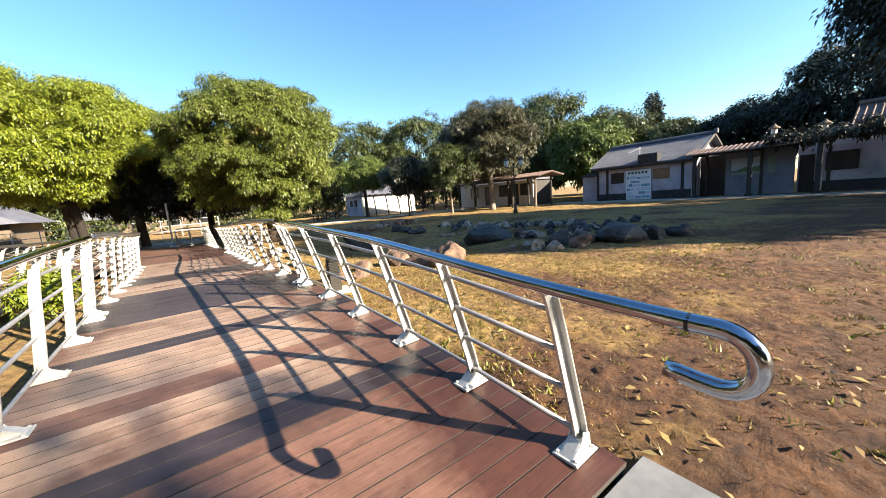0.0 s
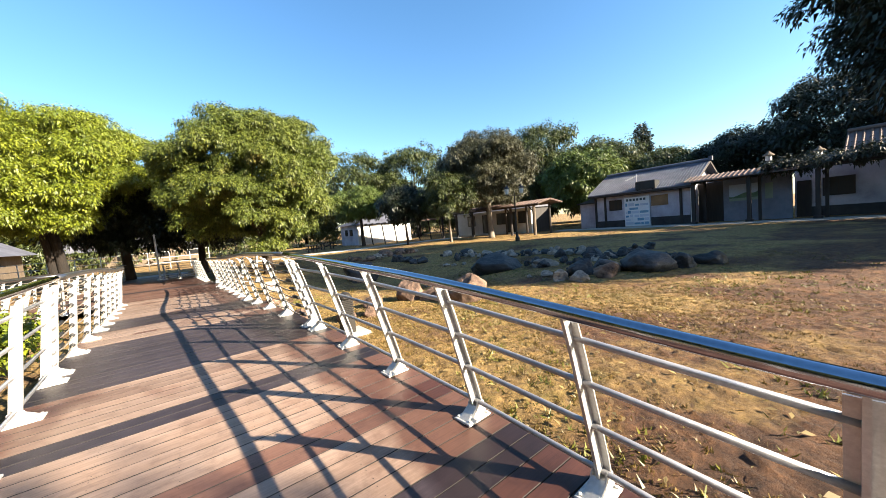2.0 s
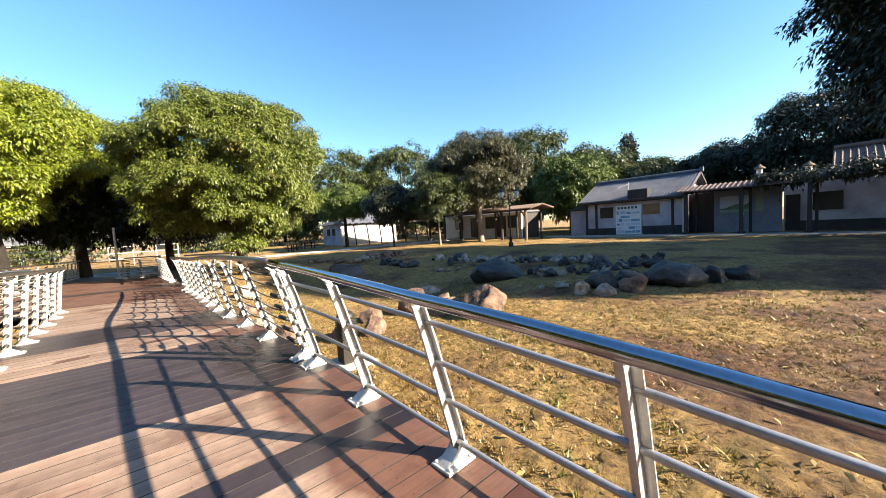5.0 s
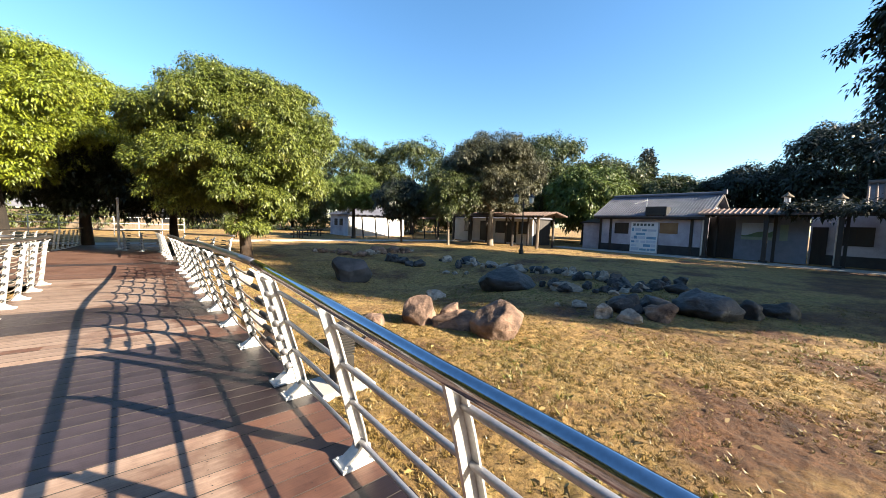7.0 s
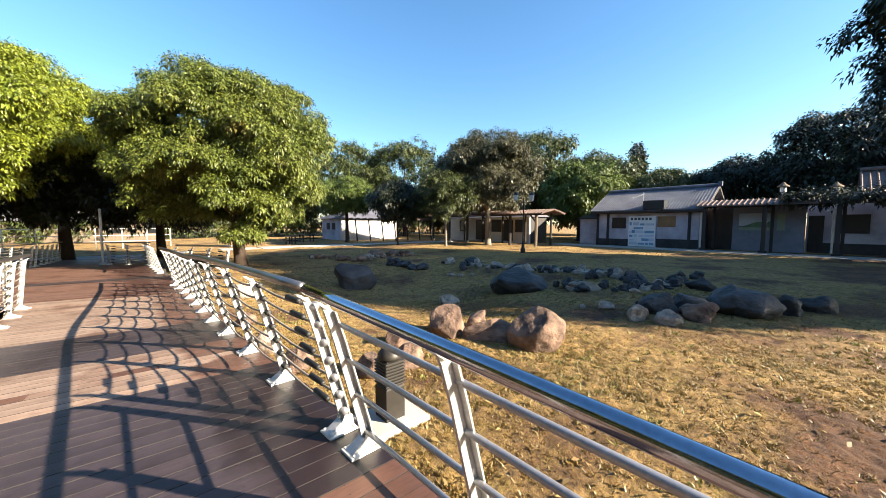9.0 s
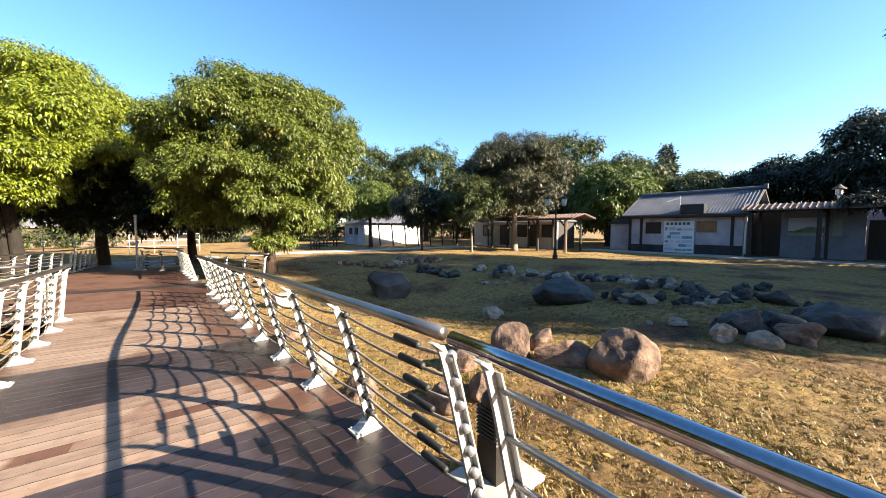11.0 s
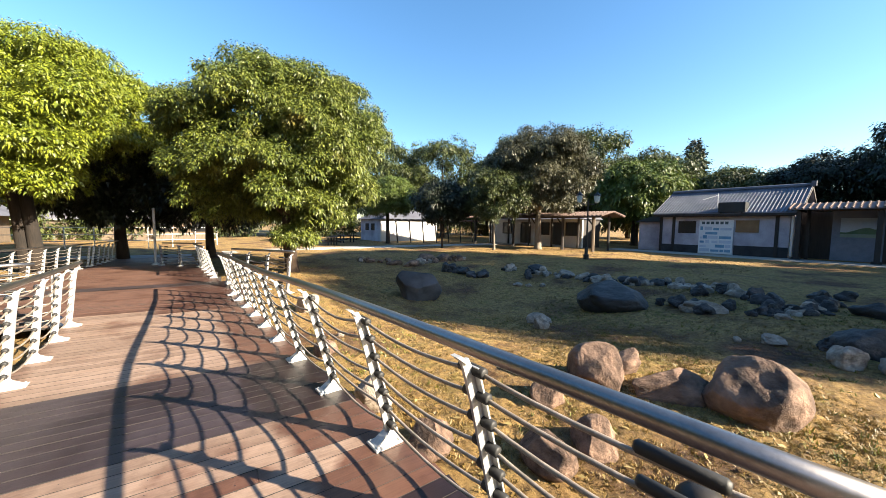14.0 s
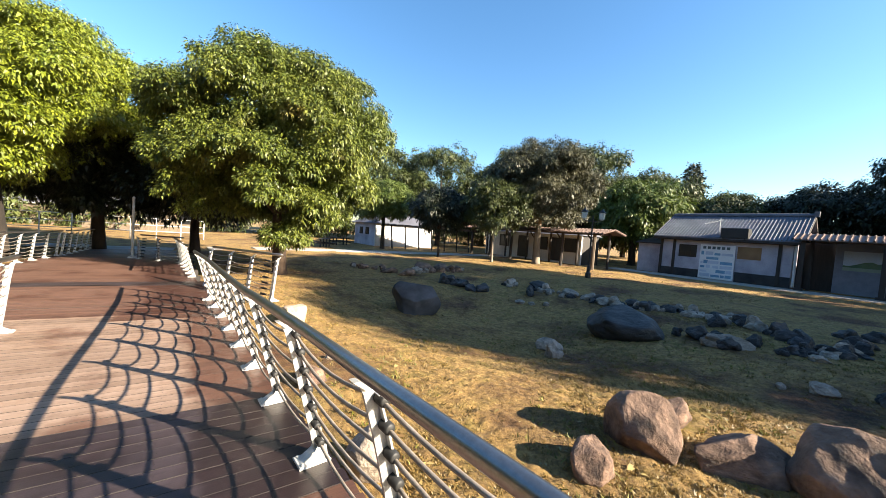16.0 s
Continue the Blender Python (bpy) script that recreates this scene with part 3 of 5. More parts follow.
def long_shelter():
    s = thing("shelter", "long open shelter with timber posts and reddish tile roof", "shelter")
    for k in range(6):
        y = 20.2 + k * 2.7
        z = float(lawn(25.0, y))
        part("post", Geo().tube([(25.0, y, z - 0.1), (25.05, y + 0.03, 2.5)], 0.13, 7), M_TIMBER_PALE if k in (0, 2) else M_TIMBER, s)
        part("brace", Geo().tube([(25.0, y + 0.05, 1.9), (25.0, y + 0.55, 2.48)], 0.06, 6), M_TIMBER, s)
        part("post", Geo().tube([(27.3, y, z - 0.1), (27.3, y, 2.7)], 0.1, 7), M_TIMBER, s)
    part("beam", Geo().box((24.95, 19.7, 2.48), (25.1, 34.2, 2.62)), M_TIMBER, s)
    tile_roof("roof", s, M_ROOF_BROWN, (24.4, 2.6), (26.2, 2.95), 19.3, 34.4, 0.32)
    tile_roof("roof", s, M_ROOF_BROWN, (28.0, 2.6), (26.22, 2.95), 19.3, 34.4, 0.32)
    h = thing("house", "long white house with dark doors and windows behind the shelter", "house")
    part("wall", Geo().box((28.4, 23.2, -0.3), (28.6, 35, 2.45)), M_WHITE_WALL, h)
    # dark colour on this sunward wall stands in for the dark gap there
    part("wall", Geo().box((28.6, 23.2, -0.3), (31.4, 23.4, 2.45)), M_TIMBER, h, "end wall darkened to stand for a dark gap")
    for i, y in enumerate((24.2, 25.8, 27.3, 29.6, 32.2)):
        framed_window(h, 28.37, y - 0.6, y + 0.6, 0.05 if i % 2 else 0.95, 2.1, bars=1)
    part("roof", Geo().prism([(28.1, 2.45), (31.6, 2.45), (29.9, 3.0)], 23.0, 35.3), M_ROOF_GREY, h)


def white_house():
    h = thing("house", "sunlit white house with low grey hipped roof", "house")
    part("wall", Geo().box((17.3, 41.0, -0.4), (25.0, 41.2, 2.35)), M_WHITE_WALL, h)
    # walls off the sunny front take the plaster with shade in its colour
    part("wall", Geo().box((17.3, 41.2, -0.4), (17.5, 46.5, 2.35)), M_PLASTER_SHADED, h, "end wall with shade put into its grey colour")
    part("wall", Geo().box((24.8, 41.2, -0.4), (25.0, 46.5, 2.35)).box((17.5, 46.3, -0.4), (24.8, 46.5, 2.35)), M_PLASTER_SHADED, h)
    for y in (43.0, 44.6):
        framed_window(h, 17.28, y - 0.35, y + 0.35, 1.1, 1.8, bars=1)
    g = Geo().add([(16.8, 40.5, 2.35), (25.5, 40.5, 2.35), (25.5, 47, 2.35), (16.8, 47, 2.35), (19.8, 43.75, 3.75), (22.5, 43.75, 3.75)],
                  [(0, 1, 5, 4), (1, 2, 5), (2, 3, 4, 5), (3, 0, 4), (0, 3, 2, 1)])
    part("roof", g, M_ROOF_GREY, h)
    part("ridge", Geo().tube([(19.8, 43.75, 3.8), (22.5, 43.75, 3.8)], 0.12, 6), M_ROOF_GREY, h)
    s = thing("pergola", "open pergola with leaning timber posts and thin brown roof", "pergola")
    for k in range(7):
        x = 17.6 + k * 1.35
        part("post", Geo().tube([(x, 37.6 - k * 0.45, -0.4), (x - 0.25, 37.6 - k * 0.45, 2.15)], 0.075, 6), M_TIMBER, s)
    m = pose(21.5, 36.4, 2.15, 0, 0, -18.4)
    part("roof", Geo().box((-4.9, -0.9, 0), (4.9, 1.2, 0.1), m), M_ROOF_BROWN, s)
    for k in range(14):
        part("rafter", Geo().box((-4.8 + k * 0.72, -1.1, 0.1), (-4.7 + k * 0.72, 1.4, 0.2), m), M_ROOF_BROWN, s)


def left_buildings():
    h = thing("house", "dark-roofed low house behind the park trees", "house")
    part("wall", Geo().box((-26, 46, -0.4), (-13, 46.2, 2.2)), M_TIMBER_PALE, h)
    part("wall", Geo().box((-13.2, 46.2, -0.4), (-13, 54, 2.2)), M_TIMBER_PALE, h)
    part("roof", Geo().prism([(-27, 2.1), (-12, 2.1), (-16, 4.6), (-23, 4.6)], 45, 55), M_ROOF_GREY, h)
    for x in (-24, -21, -18, -15):
        part("post", Geo().tube([(x, 45.4, -0.4), (x, 45.4, 2.2)], 0.07, 6), M_CAST, h)
    h = thing("house", "distant low house with pale walls and bluish roof", "house")
    part("wall", Geo().box((-12, 58, -0.4), (2, 58.2, 1.8)), M_TIMBER_PALE, h)
    part("roof", Geo().prism([(-12.8, 1.95), (2.8, 1.95), (0, 3.2), (-10, 3.2)], 57.4, 64), M_ROOF_GREY, h)
    for x in (-10, -6.5, -3, 0.3):
        part("window", Geo().box((x, 57.95, 0.6), (x + 1.4, 57.996, 1.9)), M_GLASS_DARK, h)
    f = thing("fence", "pale metal park fence beyond the deck", "fence")
    for k in range(16):
        part("post", Geo().box((-22 + k * 1.6, 43.5, -0.4), (-21.94 + k * 1.6, 43.56, 1.3)), M_CAST, f)
    for z in (0.2, 0.7, 1.25):
        part("rail", Geo().box((-22, 43.45, z), (2, 43.497, z + 0.05)), M_CAST, f)


main_house()
poster_board()
ac_box_on_eave()
covered_walkway()
mural_wall()
right_houses()
for lx, ly, lz, lh in ((33.4, 6.2, -0.2, 4.6), (33.4, 3.8, -0.2, 4.4)):
    round_hood_lamp(lx, ly, lz, lh)
lamp_post()
long_shelter()
white_house()
left_buildings()


# trees
def leaf_cloud(rng, lobes, count, size, droop=0.5, inner=0.3, hollows=(), per=36, wide=0.22):
    """Leaves in drooping rosettes on and in a set of ellipsoid lobes (x, y, z, rx, ry, rz)."""
    lob = np.array(lobes, float)
    area = (lob[:, 3] * lob[:, 4] + lob[:, 3] * lob[:, 5] + lob[:, 4] * lob[:, 5])
    area[0] *= 2.2
    nc = max(1, count // per)
    pick = rng.choice(len(lob), nc, p=area / area.sum())
    d = rng.normal(size=(nc, 3))
    d /= np.linalg.norm(d, axis=1, keepdims=True)
    low = np.where(pick == 0, -0.85, -0.5)
    d[:, 2] = np.where(d[:, 2] < low, np.abs(d[:, 2]) * rng.uniform(0.1, 1, nc), d[:, 2])
    d /= np.linalg.norm(d, axis=1, keepdims=True)
    deep = np.where(rng.random(nc) < inner, rng.uniform(0.45, 0.85, nc), rng.uniform(0.88, 1.08, nc))
    wob = 1 + 0.10 * np.sin(d[:, 0] * 7 + pick) * np.sin(d[:, 1] * 6 + d[:, 2] * 8)
    c = lob[pick, :3] + d * lob[pick, 3:] * (deep * wob)[:, None]
    for centre, radii in hollows:
        q = (((c - centre) / radii) ** 2).sum(1)
        keep = (q > 1) | (rng.random(len(c)) < 0.03)
        c, d, deep = c[keep], d[keep], deep[keep]
    nc = len(c)
    n = nc * per
    # each rosette is a cap of leaves round its own axis, bent outwards and up
    axis = d * 0.8 + rng.normal(size=d.shape) * 0.3
    axis[:, 2] += 0.45
    axis /= np.linalg.norm(axis, axis=1, keepdims=True)
    axis = axis.repeat(per, 0)
    ray = rng.normal(size=(n, 3)) + axis * 0.9
    ray /= np.linalg.norm(ray, axis=1, keepdims=True)
    back = (ray * axis).sum(1, keepdims=True)
    ray = np.where(back < -0.1, ray - 2 * back * axis, ray)
    reach = size * rng.uniform(1.0, 2.2, nc).repeat(per)[:, None]
    base = c.repeat(per, 0) + ray * reach * rng.uniform(0.15, 1.1, (n, 1))
    way = ray - axis * 0.35 * (ray * axis).sum(1, keepdims=True) + rng.normal(size=(n, 3)) * 0.35
    way[:, 2] -= droop * 0.5
    way /= np.linalg.norm(way, axis=1, keepdims=True)
    side = np.cross(way, ray + (0, 0, 0.35) + rng.normal(size=way.shape) * 0.3)
    side /= np.linalg.norm(side, axis=1, keepdims=True) + 1e-9
    L = size * rng.uniform(0.75, 1.3, (n, 1))
    L = np.where((deep < 0.7).repeat(per)[:, None], L * 1.5, L)
    W = L * wide
    tip = base + way * L
    tip[:, 2] -= droop * L[:, 0] * 0.8
    near = base + way * L * 0.4
    v = np.stack([near + side * W, tip, near - side * W], 1).reshape(-1, 3)
    return v, np.arange(len(v)).reshape(-1, 3)


def crown_lobes(rng, r, h, n, z):
    """A main body with many small bulges all over it, uneven in size and reach."""
    lobes = [(0, 0, z, r * 0.70, r * 0.70, h * 0.38)]
    for k in range(int(n * 5)):
        a = rng.uniform(0, 2 * math.pi)
        u = rng.uniform(-0.92, 0.97)
        q = math.sqrt(1 - u * u)
        s = rng.uniform(0.08, 0.20)
        out = rng.uniform(0.70, 0.88)
        lobes.append((math.cos(a) * q * r * out, math.sin(a) * q * r * out, z + u * h * 0.5 * out, r * s * 1.15, r * s * 1.15, r * s * 0.75))
    return lobes


def tree(name, label, x, y, r, bottom, top, leaf, bark, count, size, trunk_r, seed, lean=(0, 0), n=16, droop=0.5, trunks=1, group="", hollows=(), sprays=()):
    """Tapered trunk with limbs, and a crown of leaf clumps between the heights bottom and top."""
    rng = np.random.default_rng(seed)
    z0 = float(lawn(x, y)) - 0.1
    t = thing(name, label, "tree", group, m=pose(x, y, z0))
    bottom, top = bottom - z0, top - z0
    mid, h = (bottom + top) / 2, top - bottom
    g = Geo()
    for k in range(trunks):
        ox, oy = (k * trunk_r * 1.6, -k * 0.1)
        fork = bottom + 0.18 * h
        g.tube([(ox, oy, 0), (ox + 0.05 + lean[0] * 0.2, oy + lean[1] * 0.2, 0.25), (ox + lean[0] * 0.5, oy + lean[1] * 0.5, fork * 0.55), (ox + lean[0], oy + lean[1], fork)],
               [trunk_r * 1.55, trunk_r * 1.1, trunk_r * 0.9, trunk_r * 0.8], 10)
        for j in range(5):
            a = j * 1.257 + seed
            ex, ey = math.cos(a) * r * 0.55, math.sin(a) * r * 0.55
            g.tube([(ox + lean[0], oy + lean[1], fork - 0.1), (lean[0] + ex * 0.4, lean[1] + ey * 0.4, fork + h * 0.12), (lean[0] + ex, lean[1] + ey, mid + h * 0.12)],
                   [trunk_r * 0.55, trunk_r * 0.4, trunk_r * 0.12], 7)
        g.tube([(ox + lean[0], oy + lean[1], fork - 0.1), (lean[0], lean[1], mid), (lean[0], lean[1], top - h * 0.15)], [trunk_r * 0.7, trunk_r * 0.4, 0.03], 7)
    part("trunk", g, bark, t, smooth=True)
    lobes = [(a + lean[0], b + lean[1], c, d, e, f) for a, b, c, d, e, f in crown_lobes(rng, r, h, n, mid)]
    v, f = leaf_cloud(rng, lobes, count, size, droop, hollows=[(np.array(c) - (x, y, z0), np.array(q)) for c, q in hollows])
    if sprays:
        w, f2 = leaf_cloud(rng, [(a - x, b - y, c - z0, d, e, q) for a, b, c, d, e, q in sprays], int(2600 * len(sprays)), size, droop)
        f = np.concatenate([f, f2 + len(v)])
        v = np.concatenate([v, w])
    part("crown", soup("crown", v, f, leaf), None, t)
    return t


# trunk shade under this crown is painted through the darker bark
tree("mango_tree", "large mango tree with bright sunlit yellow-green crown", -5.4, 27.5, 5.5, 2.0, 9.5, M_LEAF_A, M_BARK_SHADED, 430000, 0.135, 0.22, 1, lean=(-0.3, 0.0), trunks=2, n=30,
     hollows=(((-1.6, 26.8, 3.2), (2.2, 5.0, 2.2)), ((-5.6, 22.6, 6.1), (2.2, 1.2, 0.45))))
tree("mango_tree", "broad mango tree with drooping leaves and leaning trunk", 3.65, 22.2, 4.5, 0.7, 9.0, M_LEAF_B, M_BARK, 450000, 0.12, 0.27, 2, lean=(-0.12, 0.1), n=30,
     hollows=(((1.6, 19.2, 2.2), (2.1, 3.4, 1.8)), ((4.1, 19.2, 0.9), (1.6, 2.6, 0.8)), ((4.3, 18.4, 3.2), (0.7, 1.0, 0.5))),
     sprays=((3.45, 20.4, 1.3, 0.8, 0.7, 0.36), (2.6, 18.9, 2.6, 0.6, 0.6, 0.35), (2.2, 19.0, 3.1, 0.5, 0.5, 0.3)))
# shade on these three crowns comes mostly from their darkened leaf colour
tree("tree", "tree by the deck end, its shade put into the leaf colour", -3.2, 33.0, 4.4, 1.0, 8.0, M_LEAF_SHADED, M_BARK, 55000, 0.25, 0.3, 3)
tree("tree", "tree behind the mango tree, its shade put into the leaf colour", 1.0, 31.0, 4.0, 0.5, 7.2, M_LEAF_SHADED, M_BARK, 55000, 0.25, 0.25, 4)
tree("tree", "park tree at the park edge with shade-darkened leaf colour", -11.5, 30.0, 5.0, 2.4, 8.0, M_LEAF_SHADED, M_BARK, 55000, 0.25, 0.3, 5)
tree("tree", "small round park tree beside the pergola", 16.2, 37.2, 3.4, 2.2, 6.6, M_LEAF_LIME, M_BARK, 60000, 0.16, 0.2, 6)
tree("tree", "slim tree with pale trunk in front of the shelter", 19.4, 25.3, 2.9, 1.6, 6.6, M_LEAF_FAR, M_BARK_PALE, 44000, 0.15, 0.1, 7)
tree("tree", "dense olive-grey tree with pale trunk by the shelter", 23.6, 24.3, 4.6, 1.5, 10.6, M_LEAF_OLIVE, M_BARK_PALE, 150000, 0.16, 0.27, 8, n=20)
tree("tree", "slim young tree in front of the shelter", 17.0, 29.0, 2.4, 1.4, 5.6, M_LEAF_SHADED, M_BARK, 24000, 0.22, 0.09, 9)
for i, (x, y, r, b, tp, lf) in enumerate(((22, 52, 8, 1.5, 14.5, M_LEAF_FAR), (31, 48, 8, 1.5, 15, M_LEAF_FAR), (13, 62, 8, 1.5, 8.0, M_LEAF_FAR), (40, 42, 7, 1.5, 15, M_LEAF_FAR),
                                       (41, 31, 7, 1.5, 15.0, M_LEAF_FAR), (38, 23, 4.6, 1.5, 8.9, M_LEAF_LIME), (46, 25, 6, 1.5, 11.4, M_LEAF_FAR), (48, 18, 5.5, 1.5, 8.4, M_LEAF_FAR), (50, 11, 5.0, 1.5, 8.9, M_LEAF_SHADED),
                                       (48.5, 3.2, 6.6, 2, 12.8, M_LEAF_SHADED), (50, -4, 7, 2, 13, M_LEAF_SHADED), (50, -14, 7, 2, 13, M_LEAF_SHADED),
                                       (-14, 62, 8, 1.5, 12, M_LEAF_FAR), (-24, 40, 7, 1.5, 11, M_LEAF_FAR), (0, 68, 8, 1.5, 10, M_LEAF_FAR), (-34, 52, 8, 1.5, 12, M_LEAF_FAR))):
    tree("tree", "distant leafy tree behind the park houses", x, y, r, b, tp, lf, M_BARK, 46000, 0.33, 0.35, 20 + i, group="trees behind the houses")
tree("tree", "tall dark tree overhanging the lawn edge", 25.8, -2.6, 6.6, 3.4, 16.5, M_LEAF_SHADED, M_BARK, 100000, 0.30, 0.5, 50, n=26)
tree("tree", "tall dark tree at the lawn edge", 21.4, -6.7, 4.8, 3.6, 13.5, M_LEAF_SHADED, M_BARK, 40000, 0.42, 0.4, 51)
tree("tree", "tall dark tree at the lawn edge", 30.5, -12.5, 6.0, 4.5, 14.5, M_LEAF_SHADED, M_BARK, 40000, 0.5, 0.5, 52)


def conifer(x, y, top):
    t = thing("conifer", "dark narrow conifer rising above the woods", "tree", m=pose(x, y, -0.3))
    part("trunk", Geo().tube([(0, 0, 0), (0, 0, top)], [0.3, 0.05], 8), M_BARK, t)
    rng = np.random.default_rng(77)
    lobes = [(0, 0, top - 0.4 - k * 1.15, 0.3 + 0.2 * k, 0.3 + 0.2 * k, 0.6) for k in range(8)]
    v, f = leaf_cloud(rng, lobes, 9000, 0.5, 0.2)
    part("crown", soup("crown", v, f, M_LEAF_SHADED), None, t)


conifer(58, 24.3, 13.6)
# sparse crown added behind the walker only to cast soft blotches on the deck
tree("tree", "unseen thin-crowned tree placed to dapple the boardwalk start", 9.7, -14.1, 0.9, 8.2, 9.8, M_LEAF_FAR, M_BARK, 300, 0.18, 0.05, 70, n=5)
tree("tree", "tall dark tree at the lawn edge", 25.0, -11.0, 4.6, 5.0, 12.5, M_LEAF_SHADED, M_BARK, 26000, 0.5, 0.4, 53)
far = tree("tree", "dark park-edge woodland tree, also copied out of view to block sky", -22, 66, 9, 0.5, 11.5, M_LEAF_FAR, M_BARK, 24000, 0.66, 0.4, 60, group="trees at the park's edge")
hedge_rng = np.random.default_rng(31)
hedge = tagged(new("hedge", soup("hedge", *leaf_cloud(hedge_rng, [(-30 + k * 1.6, 60 + hedge_rng.uniform(-1.5, 1.5) - 0.22 * abs(k - 20), hedge_rng.uniform(0.6, 1.6), 1.7, 1.7, hedge_rng.uniform(1.2, 2.4)) for k in range(52)], 60000, 0.32), M_LEAF_FAR)),
               "dark leafy hedge closing the far side of the park", "hedge", kind="stuff")
# the last five copies stand out of view, added to block low sky light
for i, (x, y) in enumerate(((-38, 64), (-7, 78), (22, 80), (36, 66), (48, 56), (56, 46), (60, 34), (60, -2), (58, -16), (-48, 48), (-56, 30), (-40, 36), (-14, -9), (-17, 4), (-18, 15), (-5, -20), (-20, 24))):
    copy_thing(far, pose(x, y, -0.3, 0, 0, 50 * i))


# deck boards
def build_deck():
    d = thing("boardwalk", "curved timber boardwalk of light and dark brown planks", "boardwalk", kind="structure")
    rng = random.Random(11)
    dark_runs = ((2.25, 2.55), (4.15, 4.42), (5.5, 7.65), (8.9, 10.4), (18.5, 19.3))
    red_runs = ((-3, 2.25), (3.0, 3.3), (15.0, 18.5), (19.3, 40))
    step, gap = 0.142, 0.006
    y = 0.86
    rest = {}
    count = 0
    while y < 34:
        xr = curve(RIGHT, y) + 0.16
        xl = curve(LEFT, y) - 0.16
        if y > 14.3:
            xl = curve(PLATFORM, y) - 0.15
        if y > 15.8:
            xr = curve(RIGHT, y) + (0.12 if y > 19.3 else 0.5)
        yaw = 0 if y < 4 else min(8.0, (y - 4) * 0.8)
        mid = (xl + xr) / 2
        half = (xr - xl) / 2
        zl = deck_z(y)
        rise = (deck_z(y + 0.1) - deck_z(y - 0.1)) / 0.2
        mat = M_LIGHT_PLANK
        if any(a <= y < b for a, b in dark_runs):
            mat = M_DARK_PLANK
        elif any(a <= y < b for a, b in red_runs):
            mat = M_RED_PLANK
        split = rng.uniform(-0.35, 0.35) * half if half > 0.8 else 0
        m = Matrix.Translation((mid, y, zl)) @ pose(0, 0, 0, math.degrees(math.atan(rise)), 0, -yaw)
        ends = [(-half, split - 0.0015), (split + 0.0015, half)] if rng.random() < 0.03 else [(-half, half)]
        for a, b in ends:
            key = (round((b - a) / 0.15), mat.name)
            if key not in rest:
                w = (b - a) / 2
                rest[key] = (Geo().slab((-w, -step / 2 + gap / 2, -0.03), (w, step / 2 - gap / 2, 0), 0.0012).mesh("plank", mat), w)
                # long edges darkened so the shade in the joints is in the colour
                rest[key][0].materials.append(M_FRAME_AND_GAP)
                for face in rest[key][0].polygons:
                    face.material_index = 1 if abs(face.normal.y) > 0.5 else 0
            me, w = rest[key]
            o = new("plank", me)
            o.parent = d
            o.matrix_basis = m @ Matrix.Translation(((a + b) / 2, 0, rng.uniform(-0.0008, 0.0012))) @ Matrix.Diagonal(((b - a) / 2 / w, 1, 1, 1))
            count += 1
        y += step
    g = Geo()
    yy = 0.86
    while yy < 16:
        for k in range(6):
            x = -1.05 + k * 0.42
            for dy in (-0.04, 0.04):
                cx, cy, cz = x + rng.uniform(-0.006, 0.006), yy + dy, deck_z(yy + dy) + 0.0028
                g.add([(cx + 0.0036 * math.cos(a), cy + 0.0036 * math.sin(a), cz) for a in (0, 1.05, 2.09, 3.14, 4.19, 5.24)], [(0, 1, 2, 3, 4, 5)])
        yy += step
    tagged(part("screws", g, M_BLACK_METAL, d), kind="stuff")
    # joists and edge beams
    for sx, line in ((1, RIGHT), (-1, LEFT)):
        g = Geo()
        ys = [0.8 + 0.5 * k for k in range(30 if sx > 0 else 27)]
        for a, b in zip(ys[:-1], ys[1:]):
            p, q = curve(line, a) + 0.1 * sx, curve(line, b) + 0.1 * sx
            za, zb = deck_z(a) - 0.04, deck_z(b) - 0.04
            g.add([(p - 0.04, a, za - 0.2), (p + 0.04, a, za - 0.2), (p + 0.04, a, za), (p - 0.04, a, za), (q - 0.04, b, zb - 0.2), (q + 0.04, b, zb - 0.2), (q + 0.04, b, zb), (q - 0.04, b, zb)],
                  [(0, 1, 2, 3), (7, 6, 5, 4), (0, 4, 5, 1), (1, 5, 6, 2), (2, 6, 7, 3), (3, 7, 4, 0)])
        part("edge_beam", g, M_FRAME_AND_GAP, d)
    g = Geo()
    for k in range(14):
        yy = 1.5 + k * 1.9
        g.box((-1.1, yy, -0.6), (-0.95, yy + 0.15, deck_z(yy) - 0.06)).box((0.75, yy, -0.6), (0.9, yy + 0.15, deck_z(yy) - 0.06))
    part("piers", g, M_FRAME_AND_GAP, d)
    # dark sheet added under the planks to stand for shade in the gaps
    g = Geo()
    for k in range(54):
        a, c = 0.8 + k * 0.5, 1.3 + k * 0.5
        g.add([(curve(LEFT, a), a, deck_z(a) - 0.024), (curve(RIGHT, a), a, deck_z(a) - 0.024), (curve(RIGHT, c), c, deck_z(c) - 0.024), (curve(LEFT, c), c, deck_z(c) - 0.024)], [(0, 1, 2, 3)])
    part("gap_backing", g, M_FRAME_AND_GAP, d)
    # branch deck beside the main one
    b = thing("boardwalk", "side boardwalk of brown planks leading off the main deck", "boardwalk", kind="structure")
    me = {}
    for k in range(75):
        o = new("plank", me.setdefault(0, Geo().slab((-1.1, -step / 2 + gap / 2, -0.03), (1.1, step / 2 - gap / 2, 0), 0.004).mesh("plank", M_RED_PLANK)))
        o.parent = b
        o.matrix_basis = pose(-4.15, 14.1 - k * step, 0.03)


build_deck()


